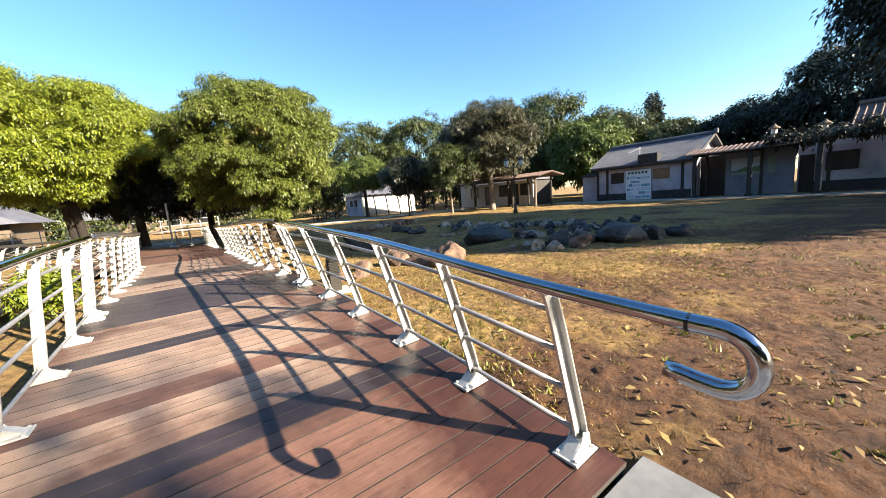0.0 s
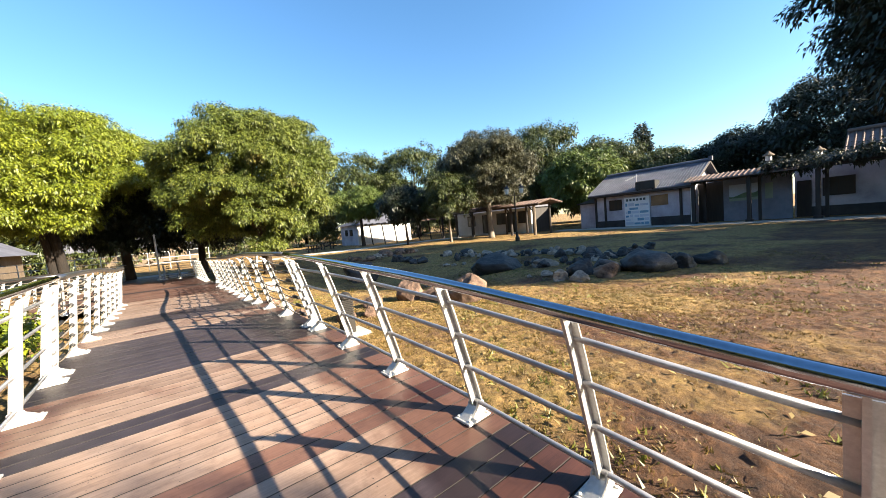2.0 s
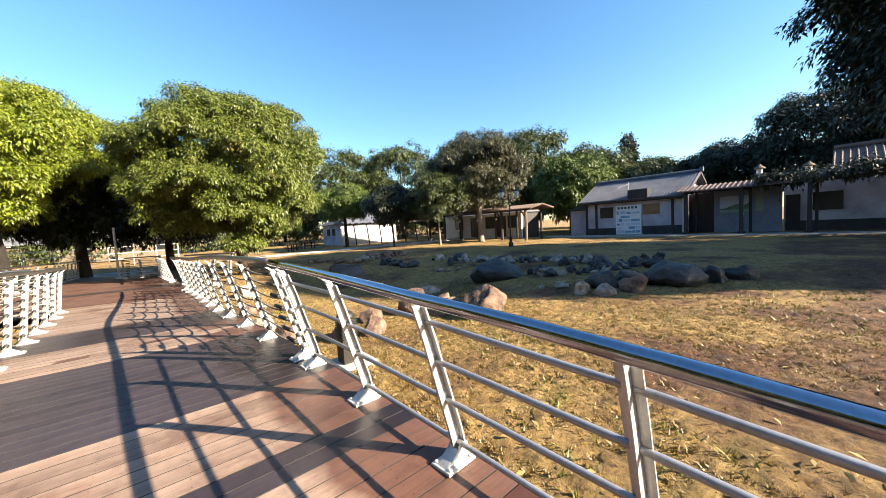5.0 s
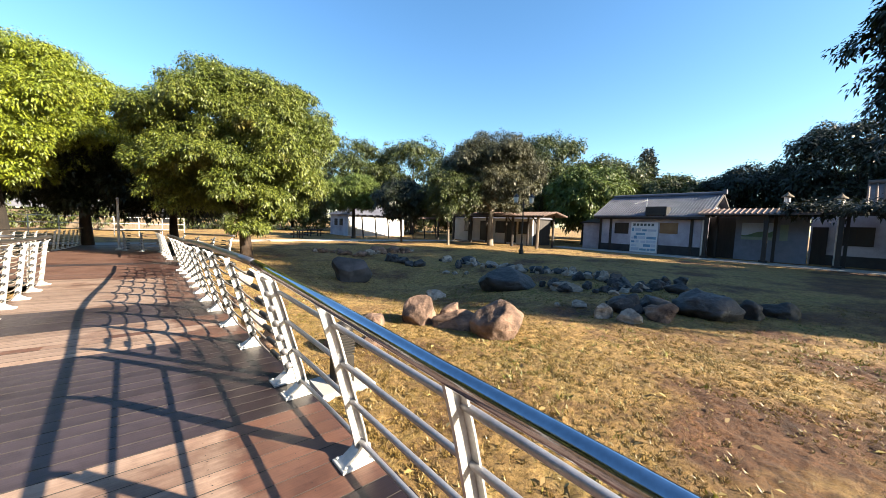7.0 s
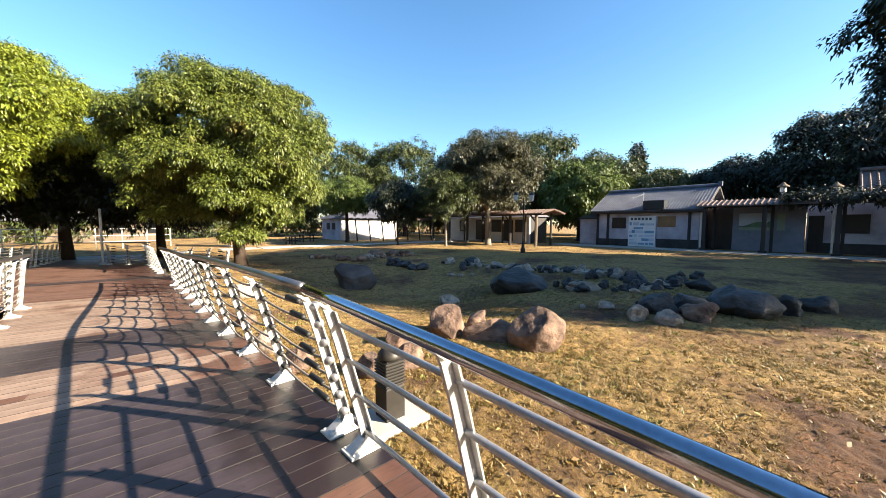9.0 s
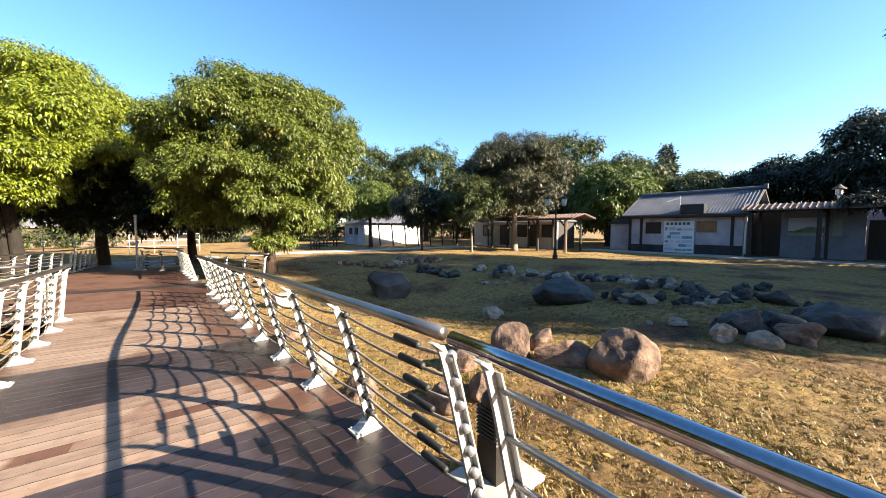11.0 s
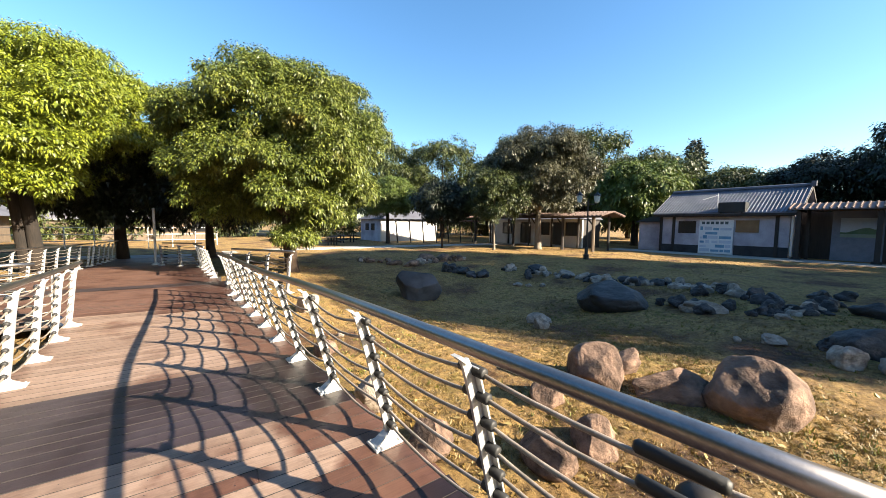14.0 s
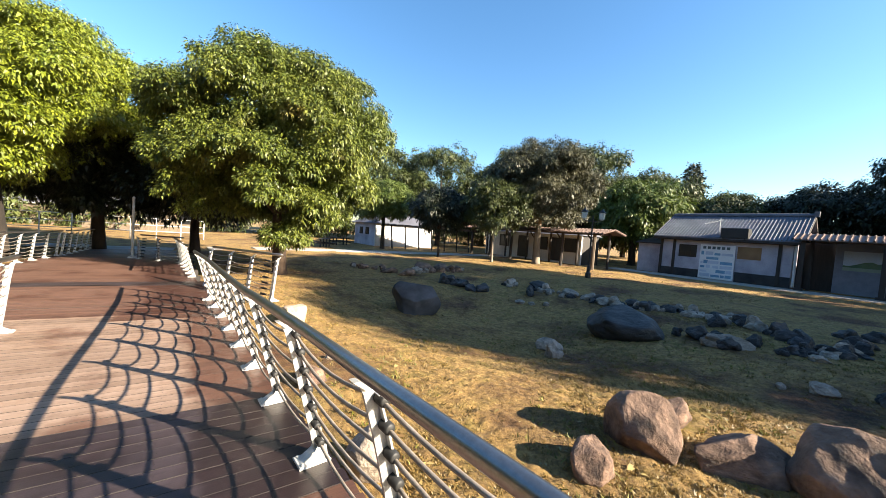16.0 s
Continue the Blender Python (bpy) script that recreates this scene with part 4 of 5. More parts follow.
# railings
def post_mesh(lean=1.0):
    """Leaning post of a slim fin plate with a flange behind it; local -x is inwards, z up, total height 1.05."""
    g = Geo()
    prof = [(0.050, 0.012), (0.030, 0.05), (-0.005, 0.20), (-0.085, 0.50), (-0.150, 0.75), (-0.205, 0.93), (-0.225, 0.97)]
    back = [(0.105, 0.012), (0.086, 0.05), (0.055, 0.20), (-0.030, 0.50), (-0.099, 0.75), (-0.158, 0.93), (-0.178, 0.97)]
    def slant(pairs):
        return [(a + (1 - lean) * 0.245 * max(0.0, c - 0.12), c) for a, c in pairs]

    g.prism(slant(prof + back[::-1]), -0.008, 0.008)
    rear = [(a + 0.001, c) for a, c in back[1:-1]]
    g.prism(slant(rear + [(a + 0.010, c) for a, c in rear[::-1]]), -0.042, 0.042)
    g.prism(slant([(-0.20, 0.95), (-0.175, 0.95), (-0.232, 0.995), (-0.258, 0.995)]), -0.022, 0.022)
    return g.mesh("post", M_STEEL)


def foot_mesh():
    g = Geo().slab((-0.085, -0.075, 0), (0.125, 0.075, 0.014), 0.004)
    for s in (-1, 1):
        g.prism([(-0.07, 0.014), (0.115, 0.014), (0.10, 0.10), (0.045, 0.12), (0.02, 0.07)], 0.037 * s - 0.004, 0.037 * s + 0.004)
    g.prism([(-0.07, 0.014), (0.03, 0.014), (0.03, 0.08)], -0.033, 0.033)
    return g.mesh("base_plate", M_CAST)


def bolt_mesh():
    return Geo().lathe([(0.012, 0.0), (0.012, 0.008), (0.006, 0.012)], 6).mesh("bolt", M_CAST)


POST, POST_UPRIGHT, FOOT, BOLT = post_mesh(), post_mesh(0.35), foot_mesh(), bolt_mesh()
NUT = Geo().lathe([(0.027, 0), (0.033, 0.006), (0.030, 0.022), (0.018, 0.036), (0.004, 0.041)], 12).mesh("dome_nut", M_ROD, True)
COLLAR = Geo().lathe([(0.016, -0.075), (0.025, -0.07), (0.025, 0.07), (0.016, 0.075)], 8).mesh("rubber_collar", M_RUBBER, True)
SLEEVE = Geo().lathe([(0.014, -0.11), (0.021, -0.10), (0.021, 0.10), (0.014, 0.11)], 10).mesh("cable_sleeve", M_RUBBER, True)
CABLE_Z = (0.14, 0.27, 0.40, 0.53, 0.66, 0.79, 0.91)
ROD_Z = (0.11, 0.38, 0.62, 0.85)


def lean_at(z, lean=1.0):
    return (0.055 - 0.245 * max(0.0, z - 0.12) if z < 1.0 else -0.245) + (1 - lean) * 0.245 * max(0.0, min(z, 1.03) - 0.12)


def railing(label, line, side, ys, kind, rail_from, rail_to, curl=False, group="", flat=None, top=1.055):
    """A railing on one side of the deck. line: x by y; side: +1 to the right of the walker; ys: its posts."""
    r = thing("railing", label, "railing", group)

    def spot(y, z, inset=0.0):
        dx = lean_at(z, 1.0 if side > 0 else 0.35) * side
        x = curve(line, y) if flat is None else flat(y)[0]
        yy = y if flat is None else flat(y)[1]
        zz = deck_z(yy) + z
        return Vector((x + dx + inset * side, yy, zz))

    def turn(y):
        a, b = spot(y - 0.05, 0), spot(y + 0.05, 0)
        return math.degrees(math.atan2(b.y - a.y, b.x - a.x)) - 90 + (0 if side > 0 else 180)

    for y in ys:
        base = spot(y, 0)
        p = new("post", POST if side > 0 else POST_UPRIGHT)
        p.parent = r
        x = curve(line, y) if flat is None else flat(y)[0]
        p.matrix_basis = pose(x, base.y, base.z + 0.002, 0, 0, turn(y))
        f = new("base_plate", FOOT)
        f.parent = p
        for bx, by in ((-0.06, -0.055), (-0.06, 0.055), (0.105, -0.055), (0.105, 0.055)):
            b = new("bolt", BOLT)
            b.parent = p
            b.matrix_basis = pose(bx, by, 0.014)
    n = max(2, int((rail_to - rail_from) / 0.35))
    pts = [spot(y, float(np.interp(y, (3.7, 5.8), (top, 1.05))) if curl else top) for y in (rail_from + (rail_to - rail_from) * k / n for k in range(n + 1))]
    if curl:
        q = pts[0]
        down = [(0.0, 0.0), (-0.03, 0.0)] + [(-0.055 - 0.098 * math.sin(math.pi * k / 14), -0.098 + 0.098 * math.cos(math.pi * k / 14)) for k in range(15)] + [(-0.01, -0.194), (0.04, -0.188), (0.09, -0.182)]
        pts = [q + Vector((0, a, c)) for a, c in reversed(down[1:])] + pts
        part("joint_ring", Geo().tube([q + Vector((0, 0.02, 0)), q + Vector((0, 0.032, 0))], 0.0325, 20), M_BLACK_METAL, r)
    part("handrail", Geo().tube(pts, 0.031, 20), M_CHROME if kind == "rods" else M_RAIL_DULL, r, "polished steel handrail" if kind == "rods" else "dull steel handrail", True)
    if kind == "rods":
        for z in ROD_Z:
            g = Geo().tube([spot(y, z) for y in ys], 0.0155, 10)
            part("rod", g, M_ROD, r, smooth=True)
    else:
        rng = random.Random(len(ys))
        for k, z in enumerate(CABLE_Z):
            pts = []
            for a, b in zip(ys[:-1], ys[1:]):
                sag = rng.uniform(0.03, 0.075)
                for i in range(7):
                    u = i / 7
                    pts.append(spot(a + (b - a) * u, z) + Vector((0, 0, -sag * 4 * u * (1 - u))))
            pts.append(spot(ys[-1], z))
            part("cable", Geo().tube(pts, 0.0098, 7), M_CABLE, r, smooth=True)
            for j, y in enumerate(ys):
                yaw = turn(y)
                c = spot(y, z)
                if 0 < j < len(ys) - 1:
                    o = new("rubber_collar", COLLAR)
                    o.parent = r
                    o.matrix_basis = Matrix.Translation(c) @ pose(0, 0, 0, 90, 0, yaw)
                if side > 0 and 0 < j < len(ys) - 1:
                    continue
                o = new("dome_nut", NUT)
                o.parent = r
                o.matrix_basis = Matrix.Translation(c + Vector((0, -0.009, 0))) @ pose(0, 0, 0, 90, 0, 0)
            o = new("cable_sleeve", SLEEVE)
            o.parent = r
            o.matrix_basis = Matrix.Translation(spot(ys[0] + 0.33, z) + Vector((0, 0, -0.01))) @ pose(0, 0, 0, 90, 0, turn(ys[0]))
    return r


ROD_POSTS = [1.0, 1.84, 2.71, 3.69, 4.68, 5.66]
CABLE_POSTS = [5.94, 7.03, 8.05, 9.12, 10.2, 11.2, 12.15, 13.1, 14.05, 14.95, 15.8]
railing("steel rod railing with polished handrail ending in a curl", RIGHT, 1, ROD_POSTS, "rods", 0.38, 5.80, True, "boardwalk railings", top=1.005)
railing("steel cable railing with polished handrail on the boardwalk", RIGHT, 1, CABLE_POSTS, "cables", 5.855, 15.9, False, "boardwalk railings")
railing("sunlit steel rod railing with polished handrail", LEFT, -1, [0.3, 1.28, 2.25, 3.22, 4.15, 5.12, 6.1], "rods", 0.0, 6.2, False, "boardwalk railings")
railing("sunlit steel cable railing with polished handrail", LEFT, -1, [6.42, 7.4, 8.35, 9.25, 10.15, 11.14, 12.1, 13.1, 14.1], "cables", 6.27, 14.2, False, "boardwalk railings")
railing("steel cable railing beyond the side deck opening", RIGHT, 1, [19.9, 20.9, 21.9, 23.0, 24.1], "cables", 19.8, 24.2, False, "boardwalk railings")


def polyline(pts):
    """The place on a line of corners by the way gone along it, and its whole length."""
    pts = [Vector(p) for p in pts]
    runs = [(q - p).length for p, q in zip(pts[:-1], pts[1:])]

    def place(u):
        for k, r in enumerate(runs):
            if u <= r or k == len(runs) - 1:
                return tuple(pts[k] + (pts[k + 1] - pts[k]) * (u / r))
            u -= r
    return place, sum(runs)


for label, corners, side in (("steel cable railing along the branch deck", ((2.06, 15.15), (0.95, 18.0)), -1),
                             ("steel cable railing round the near side of the side deck", ((-1.75, 14.3), (-2.85, 13.9), (-3.05, 8.5)), 1),
                             ("steel cable railing on the far side of the side deck", ((-5.3, 8.5), (-4.95, 14.2), (-4.65, 17), (-3.9, 25), (-3.6, 27.6)), -1),
                             ("shaded steel cable railing on the far end of the deck", ((-3.55, 28.0), (-3.35, 33.8)), -1),
                             ("shaded steel railing across the deck end", ((-1.1, 26.5), (0.35, 24.6)), -1)):
    fl, length = polyline(corners)
    n = max(2, round(length / 1.0))
    railing(label, None, side, [0.05 + (length - 0.1) * k / n for k in range(n + 1)], "cables", 0.0, length, False, "boardwalk railings", fl)


# rocks
def rock_mesh(seed, mat, rough=0.16, flat=0.7, cuts=3):
    """A boulder about 1 across, from a subdivided ball pushed in and out and cut by planes."""
    bm = bmesh.new()
    bmesh.ops.create_icosphere(bm, subdivisions=cuts, radius=0.5)
    rng = random.Random(seed)
    off = Vector((rng.uniform(0, 50), rng.uniform(0, 50), rng.uniform(0, 50)))
    planes = [(Vector((rng.uniform(-1, 1), rng.uniform(-1, 1), rng.uniform(-0.2, 1))).normalized(), rng.uniform(0.27, 0.40)) for _ in range(9)]
    for v in bm.verts:
        p = v.co.copy()
        for n, d in planes:
            e = p.dot(n) - d
            if e > 0:
                p -= n * e * 0.95
        p *= 1 + rough * noise.noise(p * 2.2 + off) + rough * 0.3 * noise.noise(p * 6 + off) + rough * 0.10 * noise.noise(p * 14 + off)
        p.z *= flat
        v.co = p
    me = bpy.data.meshes.new("boulder")
    bm.to_mesh(me)
    bm.free()
    me.materials.append(mat)
    me.polygons.foreach_set("use_smooth", [cuts > 3] * len(me.polygons))
    return me


def boulder(label, x, y, sx, sy, sz, mat, seed, yaw=0, tilt=0, sink=0.25, group="", cuts=4, rough=0.15):
    z = float(lawn(x, y))
    o = new("boulder", rock_mesh(seed, mat, rough, 1.0, cuts))
    o.matrix_basis = pose(x, y, z + sz * (0.5 - sink), tilt, 0, yaw) @ Matrix.Diagonal((sx, sy, sz, 1))
    return tagged(o, label, "boulder", group)


GROUP = "boulders on the lawn"
boulder("large pale-brown boulder on the sunlit lawn", 5.03, 6.85, 1.10, 0.98, 0.86, M_ROCK, 3, 15, 0, 0.25, cuts=5)
boulder("rounded red-brown boulder leaning on its neighbour", 4.32, 8.2, 1.1, 0.85, 0.80, M_ROCK, 7, 40, 12, 0.33, cuts=5)
boulder("low brown boulder between two larger ones", 4.72, 7.5, 1.2, 0.8, 0.52, M_ROCK, 12, -40, 0, 0.3, cuts=5)
boulder("small brown boulder behind the group", 5.15, 8.3, 0.7, 0.5, 0.45, M_ROCK, 15, 10, 0, 0.25)
boulder("small wedge-shaped boulder in the grass", 3.36, 8.3, 0.62, 0.42, 0.4, M_ROCK, 18, 15, 10, 0.25)
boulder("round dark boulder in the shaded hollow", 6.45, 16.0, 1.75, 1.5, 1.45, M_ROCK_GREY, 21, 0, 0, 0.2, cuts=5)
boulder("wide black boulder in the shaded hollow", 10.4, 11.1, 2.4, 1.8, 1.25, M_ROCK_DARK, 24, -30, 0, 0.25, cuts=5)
for i, (x, y, w, h, mat, lab) in enumerate((
        (7.93, 6.38, 0.62, 0.38, M_ROCK_PALE, "pale rounded stone at the lawn edge"), (7.98, 5.82, 0.62, 0.42, M_ROCK_PALE, "square pale stone at the lawn edge"),
        (8.54, 5.42, 0.75, 0.52, M_ROCK, "rounded brown boulder beside pale stones"), (8.75, 6.2, 0.75, 0.62, M_ROCK_DARK, "dark upright boulder in the rock row"),
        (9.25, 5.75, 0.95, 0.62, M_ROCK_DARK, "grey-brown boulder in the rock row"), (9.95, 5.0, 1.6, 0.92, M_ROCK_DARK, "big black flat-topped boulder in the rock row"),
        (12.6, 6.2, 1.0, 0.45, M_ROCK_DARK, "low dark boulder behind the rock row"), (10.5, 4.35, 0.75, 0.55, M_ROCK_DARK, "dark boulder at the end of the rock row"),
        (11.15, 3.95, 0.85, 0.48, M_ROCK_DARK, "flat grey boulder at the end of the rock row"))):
    boulder(lab, x, y, w, w * 0.8, h * 1.05, mat, 40 + i, i * 37, 0, 0.25, GROUP, 4, 0.38)
for i, (x, y, w, h) in enumerate(((11.2, 22.6, 1.1, 0.42), (11.9, 21.9, 1.2, 0.4), (12.5, 21.3, 0.85, 0.38), (8.56, 21.7, 0.8, 0.3), (9.2, 21.1, 1.0, 0.32), (7.7, 24.1, 0.5, 0.24), (8.0, 23.3, 0.57, 0.25),
                                 (8.3, 22.7, 0.45, 0.22), (10.2, 19.1, 1.0, 0.4), (10.5, 18.3, 0.95, 0.38), (10.8, 17.45, 0.97, 0.36), (12.3, 16.0, 0.6, 0.4), (13.5, 16.4, 1.4, 0.4))):
    boulder("low weathered stone in the rock border", x, y, w, w * 0.7, h * 1.3, M_ROCK_DARK if i > 7 else M_ROCK, 60 + i, i * 53, 0, 0.25, "stones of the rock border", 3, 0.35)
for i, (x, y, w, h) in enumerate(((13.0, 9.7, 0.64, 0.4), (14.0, 9.4, 0.6, 0.42), (13.4, 8.9, 0.64, 0.4), (13.3, 8.45, 0.68, 0.4), (12.75, 7.95, 0.7, 0.4), (11.2, 9.6, 0.7, 0.4), (10.85, 8.95, 0.85, 0.38), (11.35, 7.9, 0.5, 0.25),
                                 (14.5, 7.25, 0.84, 0.35), (14.75, 6.8, 0.6, 0.33), (12.15, 7.15, 0.63, 0.33), (14.05, 12.5, 0.65, 0.32), (14.1, 11.9, 0.7, 0.33), (14.0, 11.3, 0.7, 0.36), (13.8, 10.6, 0.7, 0.34))):
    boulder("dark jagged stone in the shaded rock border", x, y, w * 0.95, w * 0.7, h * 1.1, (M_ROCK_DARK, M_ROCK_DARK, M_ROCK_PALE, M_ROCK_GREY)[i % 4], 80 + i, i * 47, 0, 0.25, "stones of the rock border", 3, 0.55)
for i, (x, y, w, h) in enumerate(((12.75, 17.5, 0.76, 0.41), (13.6, 14.9, 0.9, 0.37), (13.45, 14.0, 0.55, 0.3), (13.4, 13.35, 0.73, 0.3), (13.4, 12.8, 0.6, 0.28), (11.1, 15.5, 0.45, 0.15), (11.3, 15.1, 0.34, 0.15), (11.7, 14.7, 0.39, 0.15),
                                 (6.72, 11.0, 0.42, 0.34), (7.3, 11.5, 0.75, 0.32), (13.0, 14.9, 0.36, 0.21), (2.28, 12.2, 0.21, 0.1), (7.2, 18.35, 0.34, 0.12), (11.0, 7.5, 0.43, 0.13), (8.55, 7.25, 0.47, 0.18), (8.3, 7.7, 0.19, 0.09))):
    boulder("small pale stone lying in the grass", x, y, w, w * 0.8, h * 1.3, M_ROCK_PALE, 100 + i, i * 61, 0, 0.22, "pale stones in the grass", 3, 0.3)
boulder("brown stone in the grass beside the boardwalk", 2.95, 7.5, 0.5, 0.42, 0.36, M_ROCK, 121, 30)
boulder("pale brown stone in the grass beside the boardwalk", 2.42, 7.65, 0.55, 0.42, 0.38, M_ROCK, 122, 80)
boulder("pale flat boulder against the boardwalk edge", 1.62, 9.4, 0.45, 0.6, 0.42, M_ROCK_PALE, 123, 10)
boulder("rounded brown stone against the boardwalk edge", 1.75, 8.4, 0.5, 0.5, 0.36, M_ROCK, 124, 70)
boulder("tan boulder beside the far boardwalk", 2.3, 14.5, 0.75, 0.6, 0.62, M_ROCK_PALE, 125, 20)
boulder("tan stone beside the boardwalk", 1.75, 11.4, 0.5, 0.45, 0.35, M_ROCK, 126, 20)


def rock_row(label, corners, n, lo, hi, mats, seed):
    """Small jagged stones strewn along a line, each its own object on one of six shared meshes."""
    rng = random.Random(seed)
    kinds = [rock_mesh(seed * 10 + k, rng.choice(mats), 0.55, 1.0, 3) for k in range(6)]
    for k in range(n):
        u = rng.random() * (len(corners) - 1)
        i = int(u)
        (x0, y0), (x1, y1) = corners[i], corners[i + 1]
        x, y = x0 + (x1 - x0) * (u - i) + rng.gauss(0, 0.16), y0 + (y1 - y0) * (u - i) + rng.gauss(0, 0.16)
        w = rng.uniform(lo, hi)
        h = w * rng.uniform(0.6, 1.0)
        o = new("stone", rng.choice(kinds))
        o.matrix_basis = pose(x, y, float(lawn(x, y)) + h * 0.22, rng.uniform(-20, 20), rng.uniform(-20, 20), rng.uniform(0, 360)) @ Matrix.Diagonal((w, w * 0.8, h, 1))
        tagged(o, label, "stone", "stones of the rock border")


rock_row("small jagged stone in the rock border", ((7.4, 24.3), (9.2, 21.4), (12.8, 21.2)), 26, 0.25, 0.6, (M_ROCK, M_ROCK_PALE), 3)
rock_row("small dark stone in the rock border", ((9.9, 19.3), (10.9, 17.3)), 10, 0.3, 0.7, (M_ROCK_DARK, M_ROCK_GREY), 4)
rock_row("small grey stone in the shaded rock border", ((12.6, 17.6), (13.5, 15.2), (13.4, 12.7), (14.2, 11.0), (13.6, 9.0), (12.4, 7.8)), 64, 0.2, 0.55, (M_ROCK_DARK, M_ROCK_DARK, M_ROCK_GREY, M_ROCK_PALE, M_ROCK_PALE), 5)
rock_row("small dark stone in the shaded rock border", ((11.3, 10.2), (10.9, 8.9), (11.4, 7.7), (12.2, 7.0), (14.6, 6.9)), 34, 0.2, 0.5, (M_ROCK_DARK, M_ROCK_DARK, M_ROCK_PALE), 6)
rock_row("small grey stone beside the big boulders", ((8.4, 6.6), (9.6, 6.0), (11.2, 5.2), (12.8, 5.6)), 16, 0.25, 0.55, (M_ROCK_DARK, M_ROCK_GREY), 7)


# things by the boardwalk
def bollard_lamp(x, y):
    z = float(lawn(x, y))
    b = thing("bollard_light", "dark bronze bollard light with louvred head on a concrete pad", "bollard", m=pose(x, y, z))
    part("pad", Geo().slab((-0.3, -0.24, -0.1), (0.3, 0.24, 0.05), 0.015), M_PATH, b, "pale concrete pad")
    part("body", Geo().slab((-0.1, -0.1, 0.05), (0.1, 0.1, 0.36), 0.012), M_BOLLARD, b)
    for k in range(8):
        h = 0.375 + k * 0.03
        part("louvre", Geo().slab((-0.105, -0.105, h), (0.105, 0.105, h + 0.014), 0.004), M_BOLLARD, b)
    part("lamp_core", Geo().box((-0.08, -0.08, 0.36), (0.08, 0.08, 0.62)), M_BLACK_METAL, b)
    part("cap", Geo().lathe([(0.112, 0.615), (0.118, 0.63), (0.108, 0.665), (0.080, 0.70), (0.04, 0.718), (0.008, 0.722)], 16), M_BOLLARD, b, "domed cap", True)


bollard_lamp(1.98, 6.45)


def vines():
    v = thing("vine", "dark green vine sprawling over the walkway roof", "vine", m=pose(31.3, 0, 3.2))
    rng = np.random.default_rng(9)
    lobes = [(rng.uniform(-1.2, 0.4), -9 + k * 0.62, rng.uniform(-0.05, 0.3), 0.8, 0.7, rng.uniform(0.25, 0.42)) for k in range(24)]
    a, f = leaf_cloud(rng, lobes, 16000, 0.22, 0.5)
    part("leaves", soup("leaves", a, f, M_LEAF_SHADED), None, v)
    part("stem", Geo().tube([(-0.5, -9, 0), (-0.2, -4, 0.1), (-0.6, 0, 0.05), (-0.3, 5.4, 0.1)], 0.05, 6), M_BARK, v)


vines()


def picnic_table(x, y, yaw):
    z = float(lawn(x, y))
    t = thing("picnic_table", "dark timber picnic table with benches on the far grass", "table", m=pose(x, y, z, 0, 0, yaw))
    part("tabletop", Geo().slab((-0.9, -0.4, 0.7), (0.9, 0.4, 0.75), 0.01), M_TIMBER, t)
    for s in (-1, 1):
        part("bench", Geo().slab((-0.9, s * 0.75 - 0.14, 0.4), (0.9, s * 0.75 + 0.14, 0.44), 0.01), M_TIMBER, t)
        part("leg", Geo().box((s * 0.65 - 0.05, -0.8, 0.3), (s * 0.65 + 0.05, 0.8, 0.395)).box((s * 0.65 - 0.04, -0.3, -0.05), (s * 0.65 + 0.04, -0.2, 0.7)).box((s * 0.65 - 0.04, 0.2, -0.05), (s * 0.65 + 0.04, 0.3, 0.7)), M_TIMBER, t)


def shrub(x, y, r, h, seed):
    t = thing("shrub", "small yellow-green shrub growing between the decks", "shrub", m=pose(x, y, float(lawn(x, y))))
    rng = np.random.default_rng(seed)
    lobes = [(rng.uniform(-r, r) * 0.5, rng.uniform(-r, r) * 0.5, h * 0.6 + rng.uniform(-0.1, 0.1), r * 0.5, r * 0.5, h * 0.4) for _ in range(6)]
    a, f = leaf_cloud(rng, lobes, 2600, 0.10, 0.4)
    part("leaves", soup("leaves", a, f, M_LEAF_A), None, t)
    part("stems", Geo().tube([(0, 0, -0.05), (0.05, 0, h * 0.6)], [0.02, 0.008], 6).tube([(0, 0, -0.05), (-0.15, 0.1, h * 0.7)], [0.02, 0.006], 6), M_BARK, t)


shrub(-2.2, 8.8, 0.45, 0.85, 3)


def marker_post(x, y):
    p = thing("post", "slim grey metal post standing at the deck end", "post", m=pose(x, y, deck_z(y)))
    part("pole", Geo().tube([(0, 0, 0), (0, 0, 2.6)], 0.05, 8), M_CAST, p)
    part("base", Geo().lathe([(0.16, 0), (0.16, 0.05), (0.06, 0.12)], 10), M_CAST, p)
    part("cap", Geo().lathe([(0.06, 2.6), (0.06, 2.66), (0.02, 2.7)], 8), M_CAST, p)


marker_post(-1.3, 27.0)
picnic_table(13.2, 40.5, 20)
picnic_table(10.5, 37.0, 60)


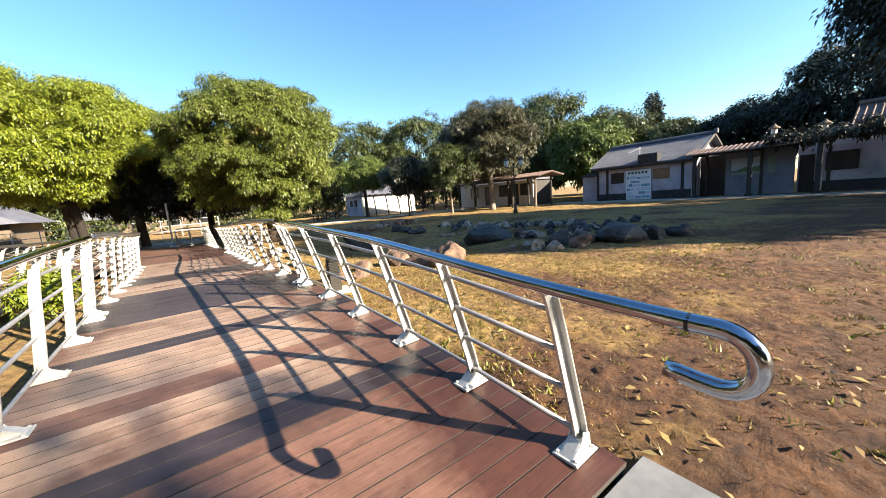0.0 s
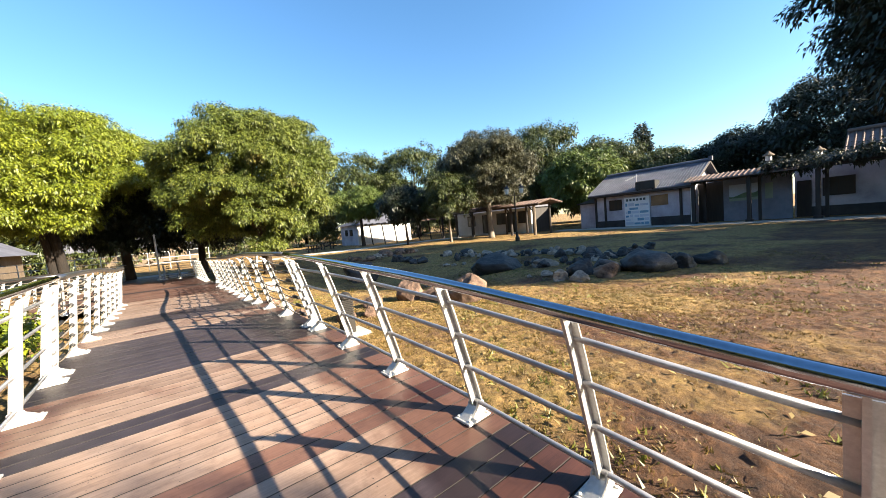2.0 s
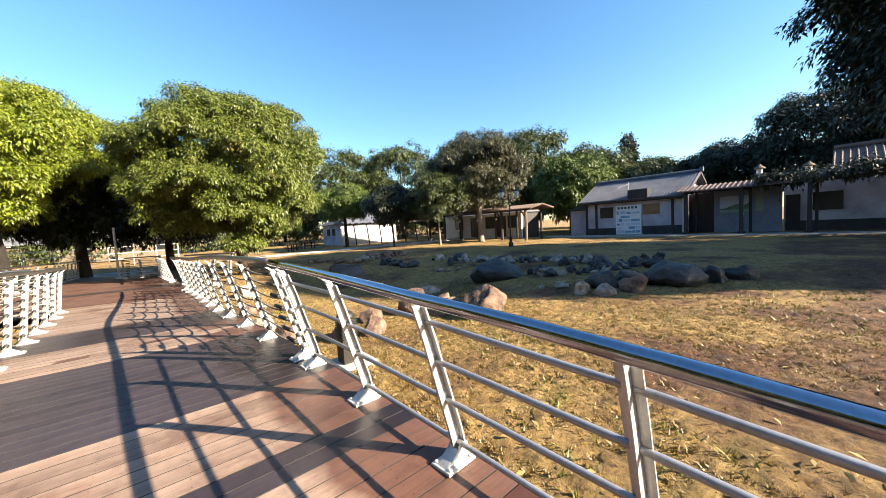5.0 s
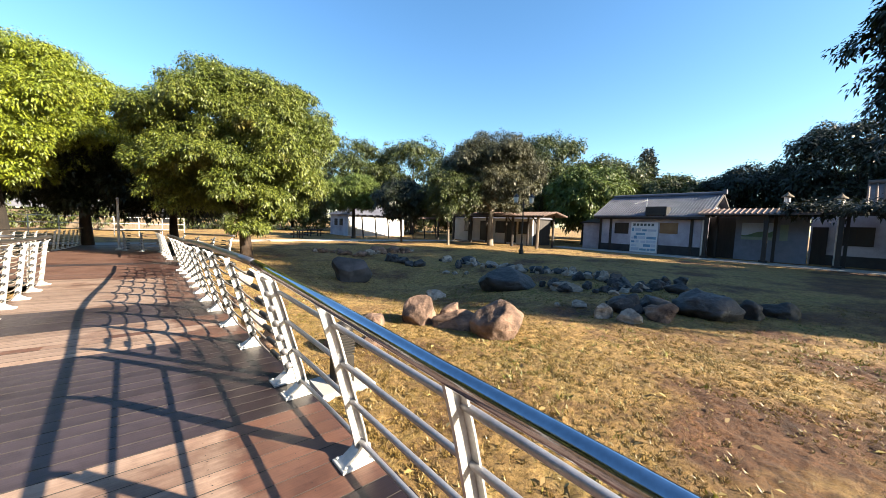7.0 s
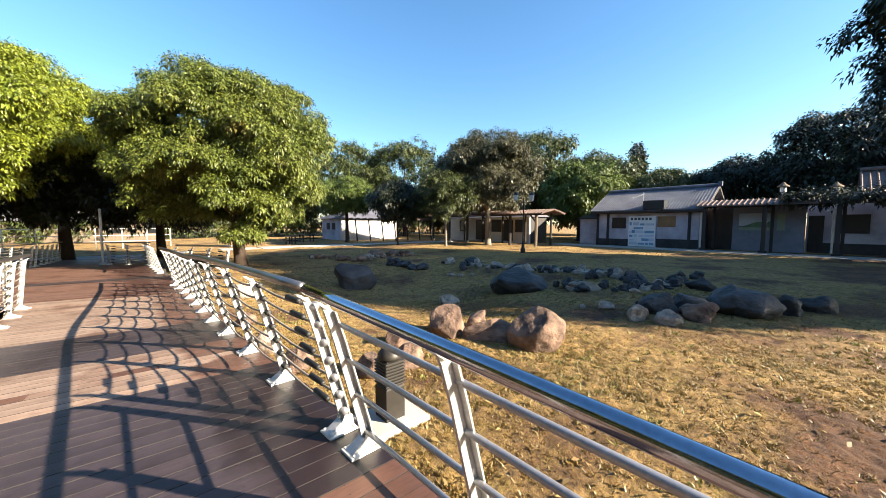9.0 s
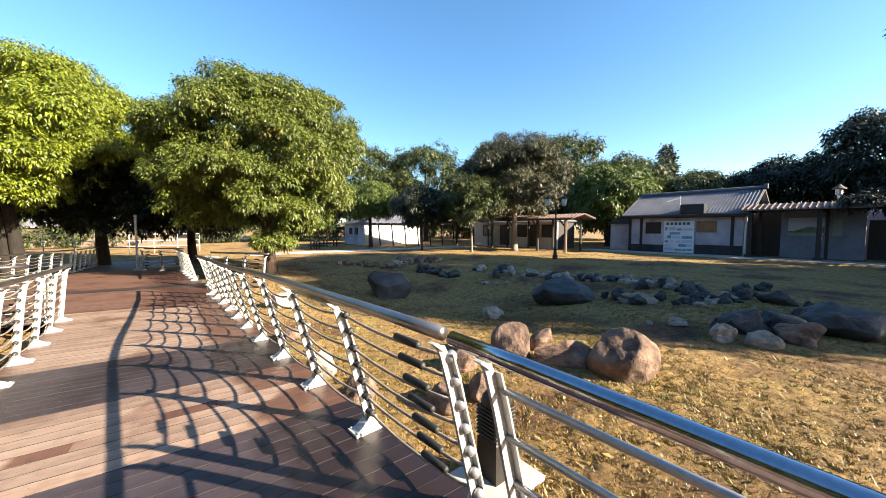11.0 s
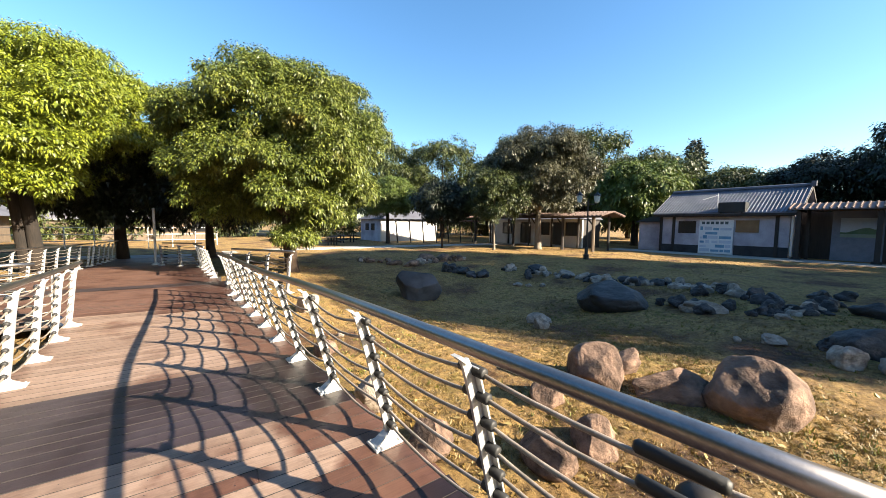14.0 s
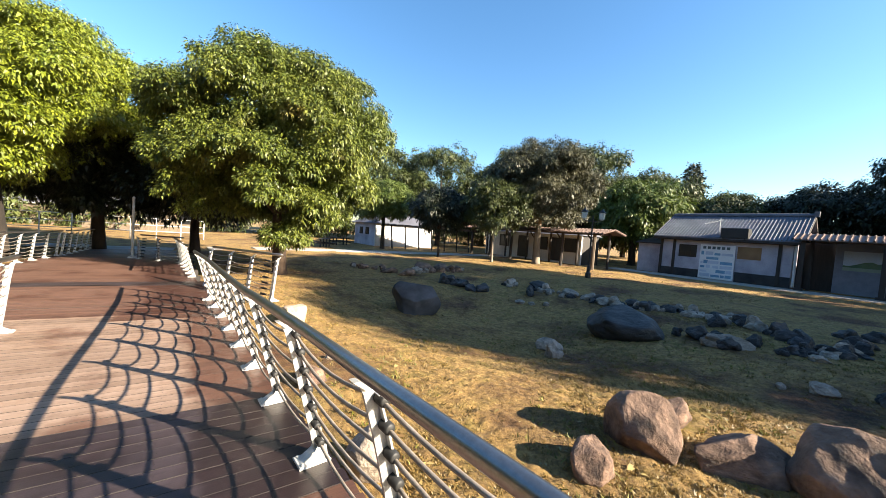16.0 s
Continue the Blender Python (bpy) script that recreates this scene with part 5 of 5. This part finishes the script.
# grass and fallen leaves
def blades(name, label, n, x0, x1, y0, y1, h, mat, seed, keep):
    rng = np.random.default_rng(seed)
    k = 7
    x, y = rng.uniform(x0, x1, n // k), rng.uniform(y0, y1, n // k)
    ok = keep(x, y, rng.random(n // k))
    x, y = x[ok].repeat(k), y[ok].repeat(k)
    x, y = x + rng.normal(0, h * 0.6, len(x)), y + rng.normal(0, h * 0.6, len(x))
    z = lawn(x, y) + 0.025 * np.sin(x * 1.7 + y) * np.sin(y * 1.3 - x * 0.6) - 0.01
    n = len(x)
    a = rng.uniform(0, 2 * np.pi, n)
    hh = h * rng.uniform(0.5, 1.4, n)
    w = hh * 0.17 + 0.002
    lean = rng.normal(size=(n, 2)) * (hh * 0.7)[:, None]
    p = np.stack([x, y, z], -1)
    s = np.stack([np.cos(a) * w, np.sin(a) * w, np.zeros(n)], -1)
    t = p + np.stack([lean[:, 0], lean[:, 1], hh], -1)
    v = np.stack([p - s, p + s, t], 1).reshape(-1, 3)
    tagged(new(name, soup(name, v, np.arange(len(v)).reshape(-1, 3), mat)), label, "grass", kind="stuff")


def sparse(y):
    return np.clip((y - 0.8) / 3.6, 0.1, 1.0)


def patch(x, y):
    return np.sin(x * 0.9 + 1.3) * np.sin(y * 0.8 - 0.5) + 0.6 * np.sin(x * 2.3 - y * 1.7)


blades("grass", "fine dry grass beside the boardwalk", 260000, 1.72, 7.5, -1.5, 10, 0.026, M_GRASS, 11, lambda x, y, u: u < (0.6 + 0.5 * patch(x, y)) * sparse(y))
blades("grass", "short dry yellow lawn grass", 150000, 1.75, 14, -2.0, 13, 0.034, M_GRASS, 1, lambda x, y, u: u < (0.45 + 0.4 * patch(x, y)) * sparse(y))
blades("grass", "green tufts of lawn grass", 50000, 1.75, 13, -2.0, 13, 0.045, M_GRASS_GREEN, 2, lambda x, y, u: u < 0.15 - 0.5 * patch(x + 2, y))
blades("grass", "short dry grass in the hollow", 60000, 2.0, 26, 10, 26, 0.05, M_GRASS, 3, lambda x, y, u: u < 0.4 + 0.3 * patch(x, y))


def litter(n, seed):
    rng = np.random.default_rng(seed)
    x, y = 1.8 + rng.exponential(2.2, n), rng.uniform(-1.5, 12, n)
    z = lawn(x, y) + 0.02 + 0.025 * np.sin(x * 1.7 + y) * np.sin(y * 1.3 - x * 0.6)
    a = rng.uniform(0, 2 * np.pi, n)
    L = rng.uniform(0.012, 0.05, n)
    d = np.stack([np.cos(a), np.sin(a), rng.normal(0, 0.2, n)], -1) * L[:, None]
    s = np.stack([-np.sin(a), np.cos(a), rng.normal(0, 0.3, n)], -1) * (L * 0.4)[:, None]
    p = np.stack([x, y, z], -1)
    v = np.stack([p - d, p + s + (0, 0, 0.008), p + d, p - s + (0, 0, 0.008)], 1).reshape(-1, 3)
    tagged(new("fallen_leaves", soup("fallen_leaves", v, np.arange(len(v)).reshape(-1, 4), M_DRY_LEAF)), "dry yellow and brown fallen leaves on the lawn", "leaves", kind="stuff")


litter(900, 5)
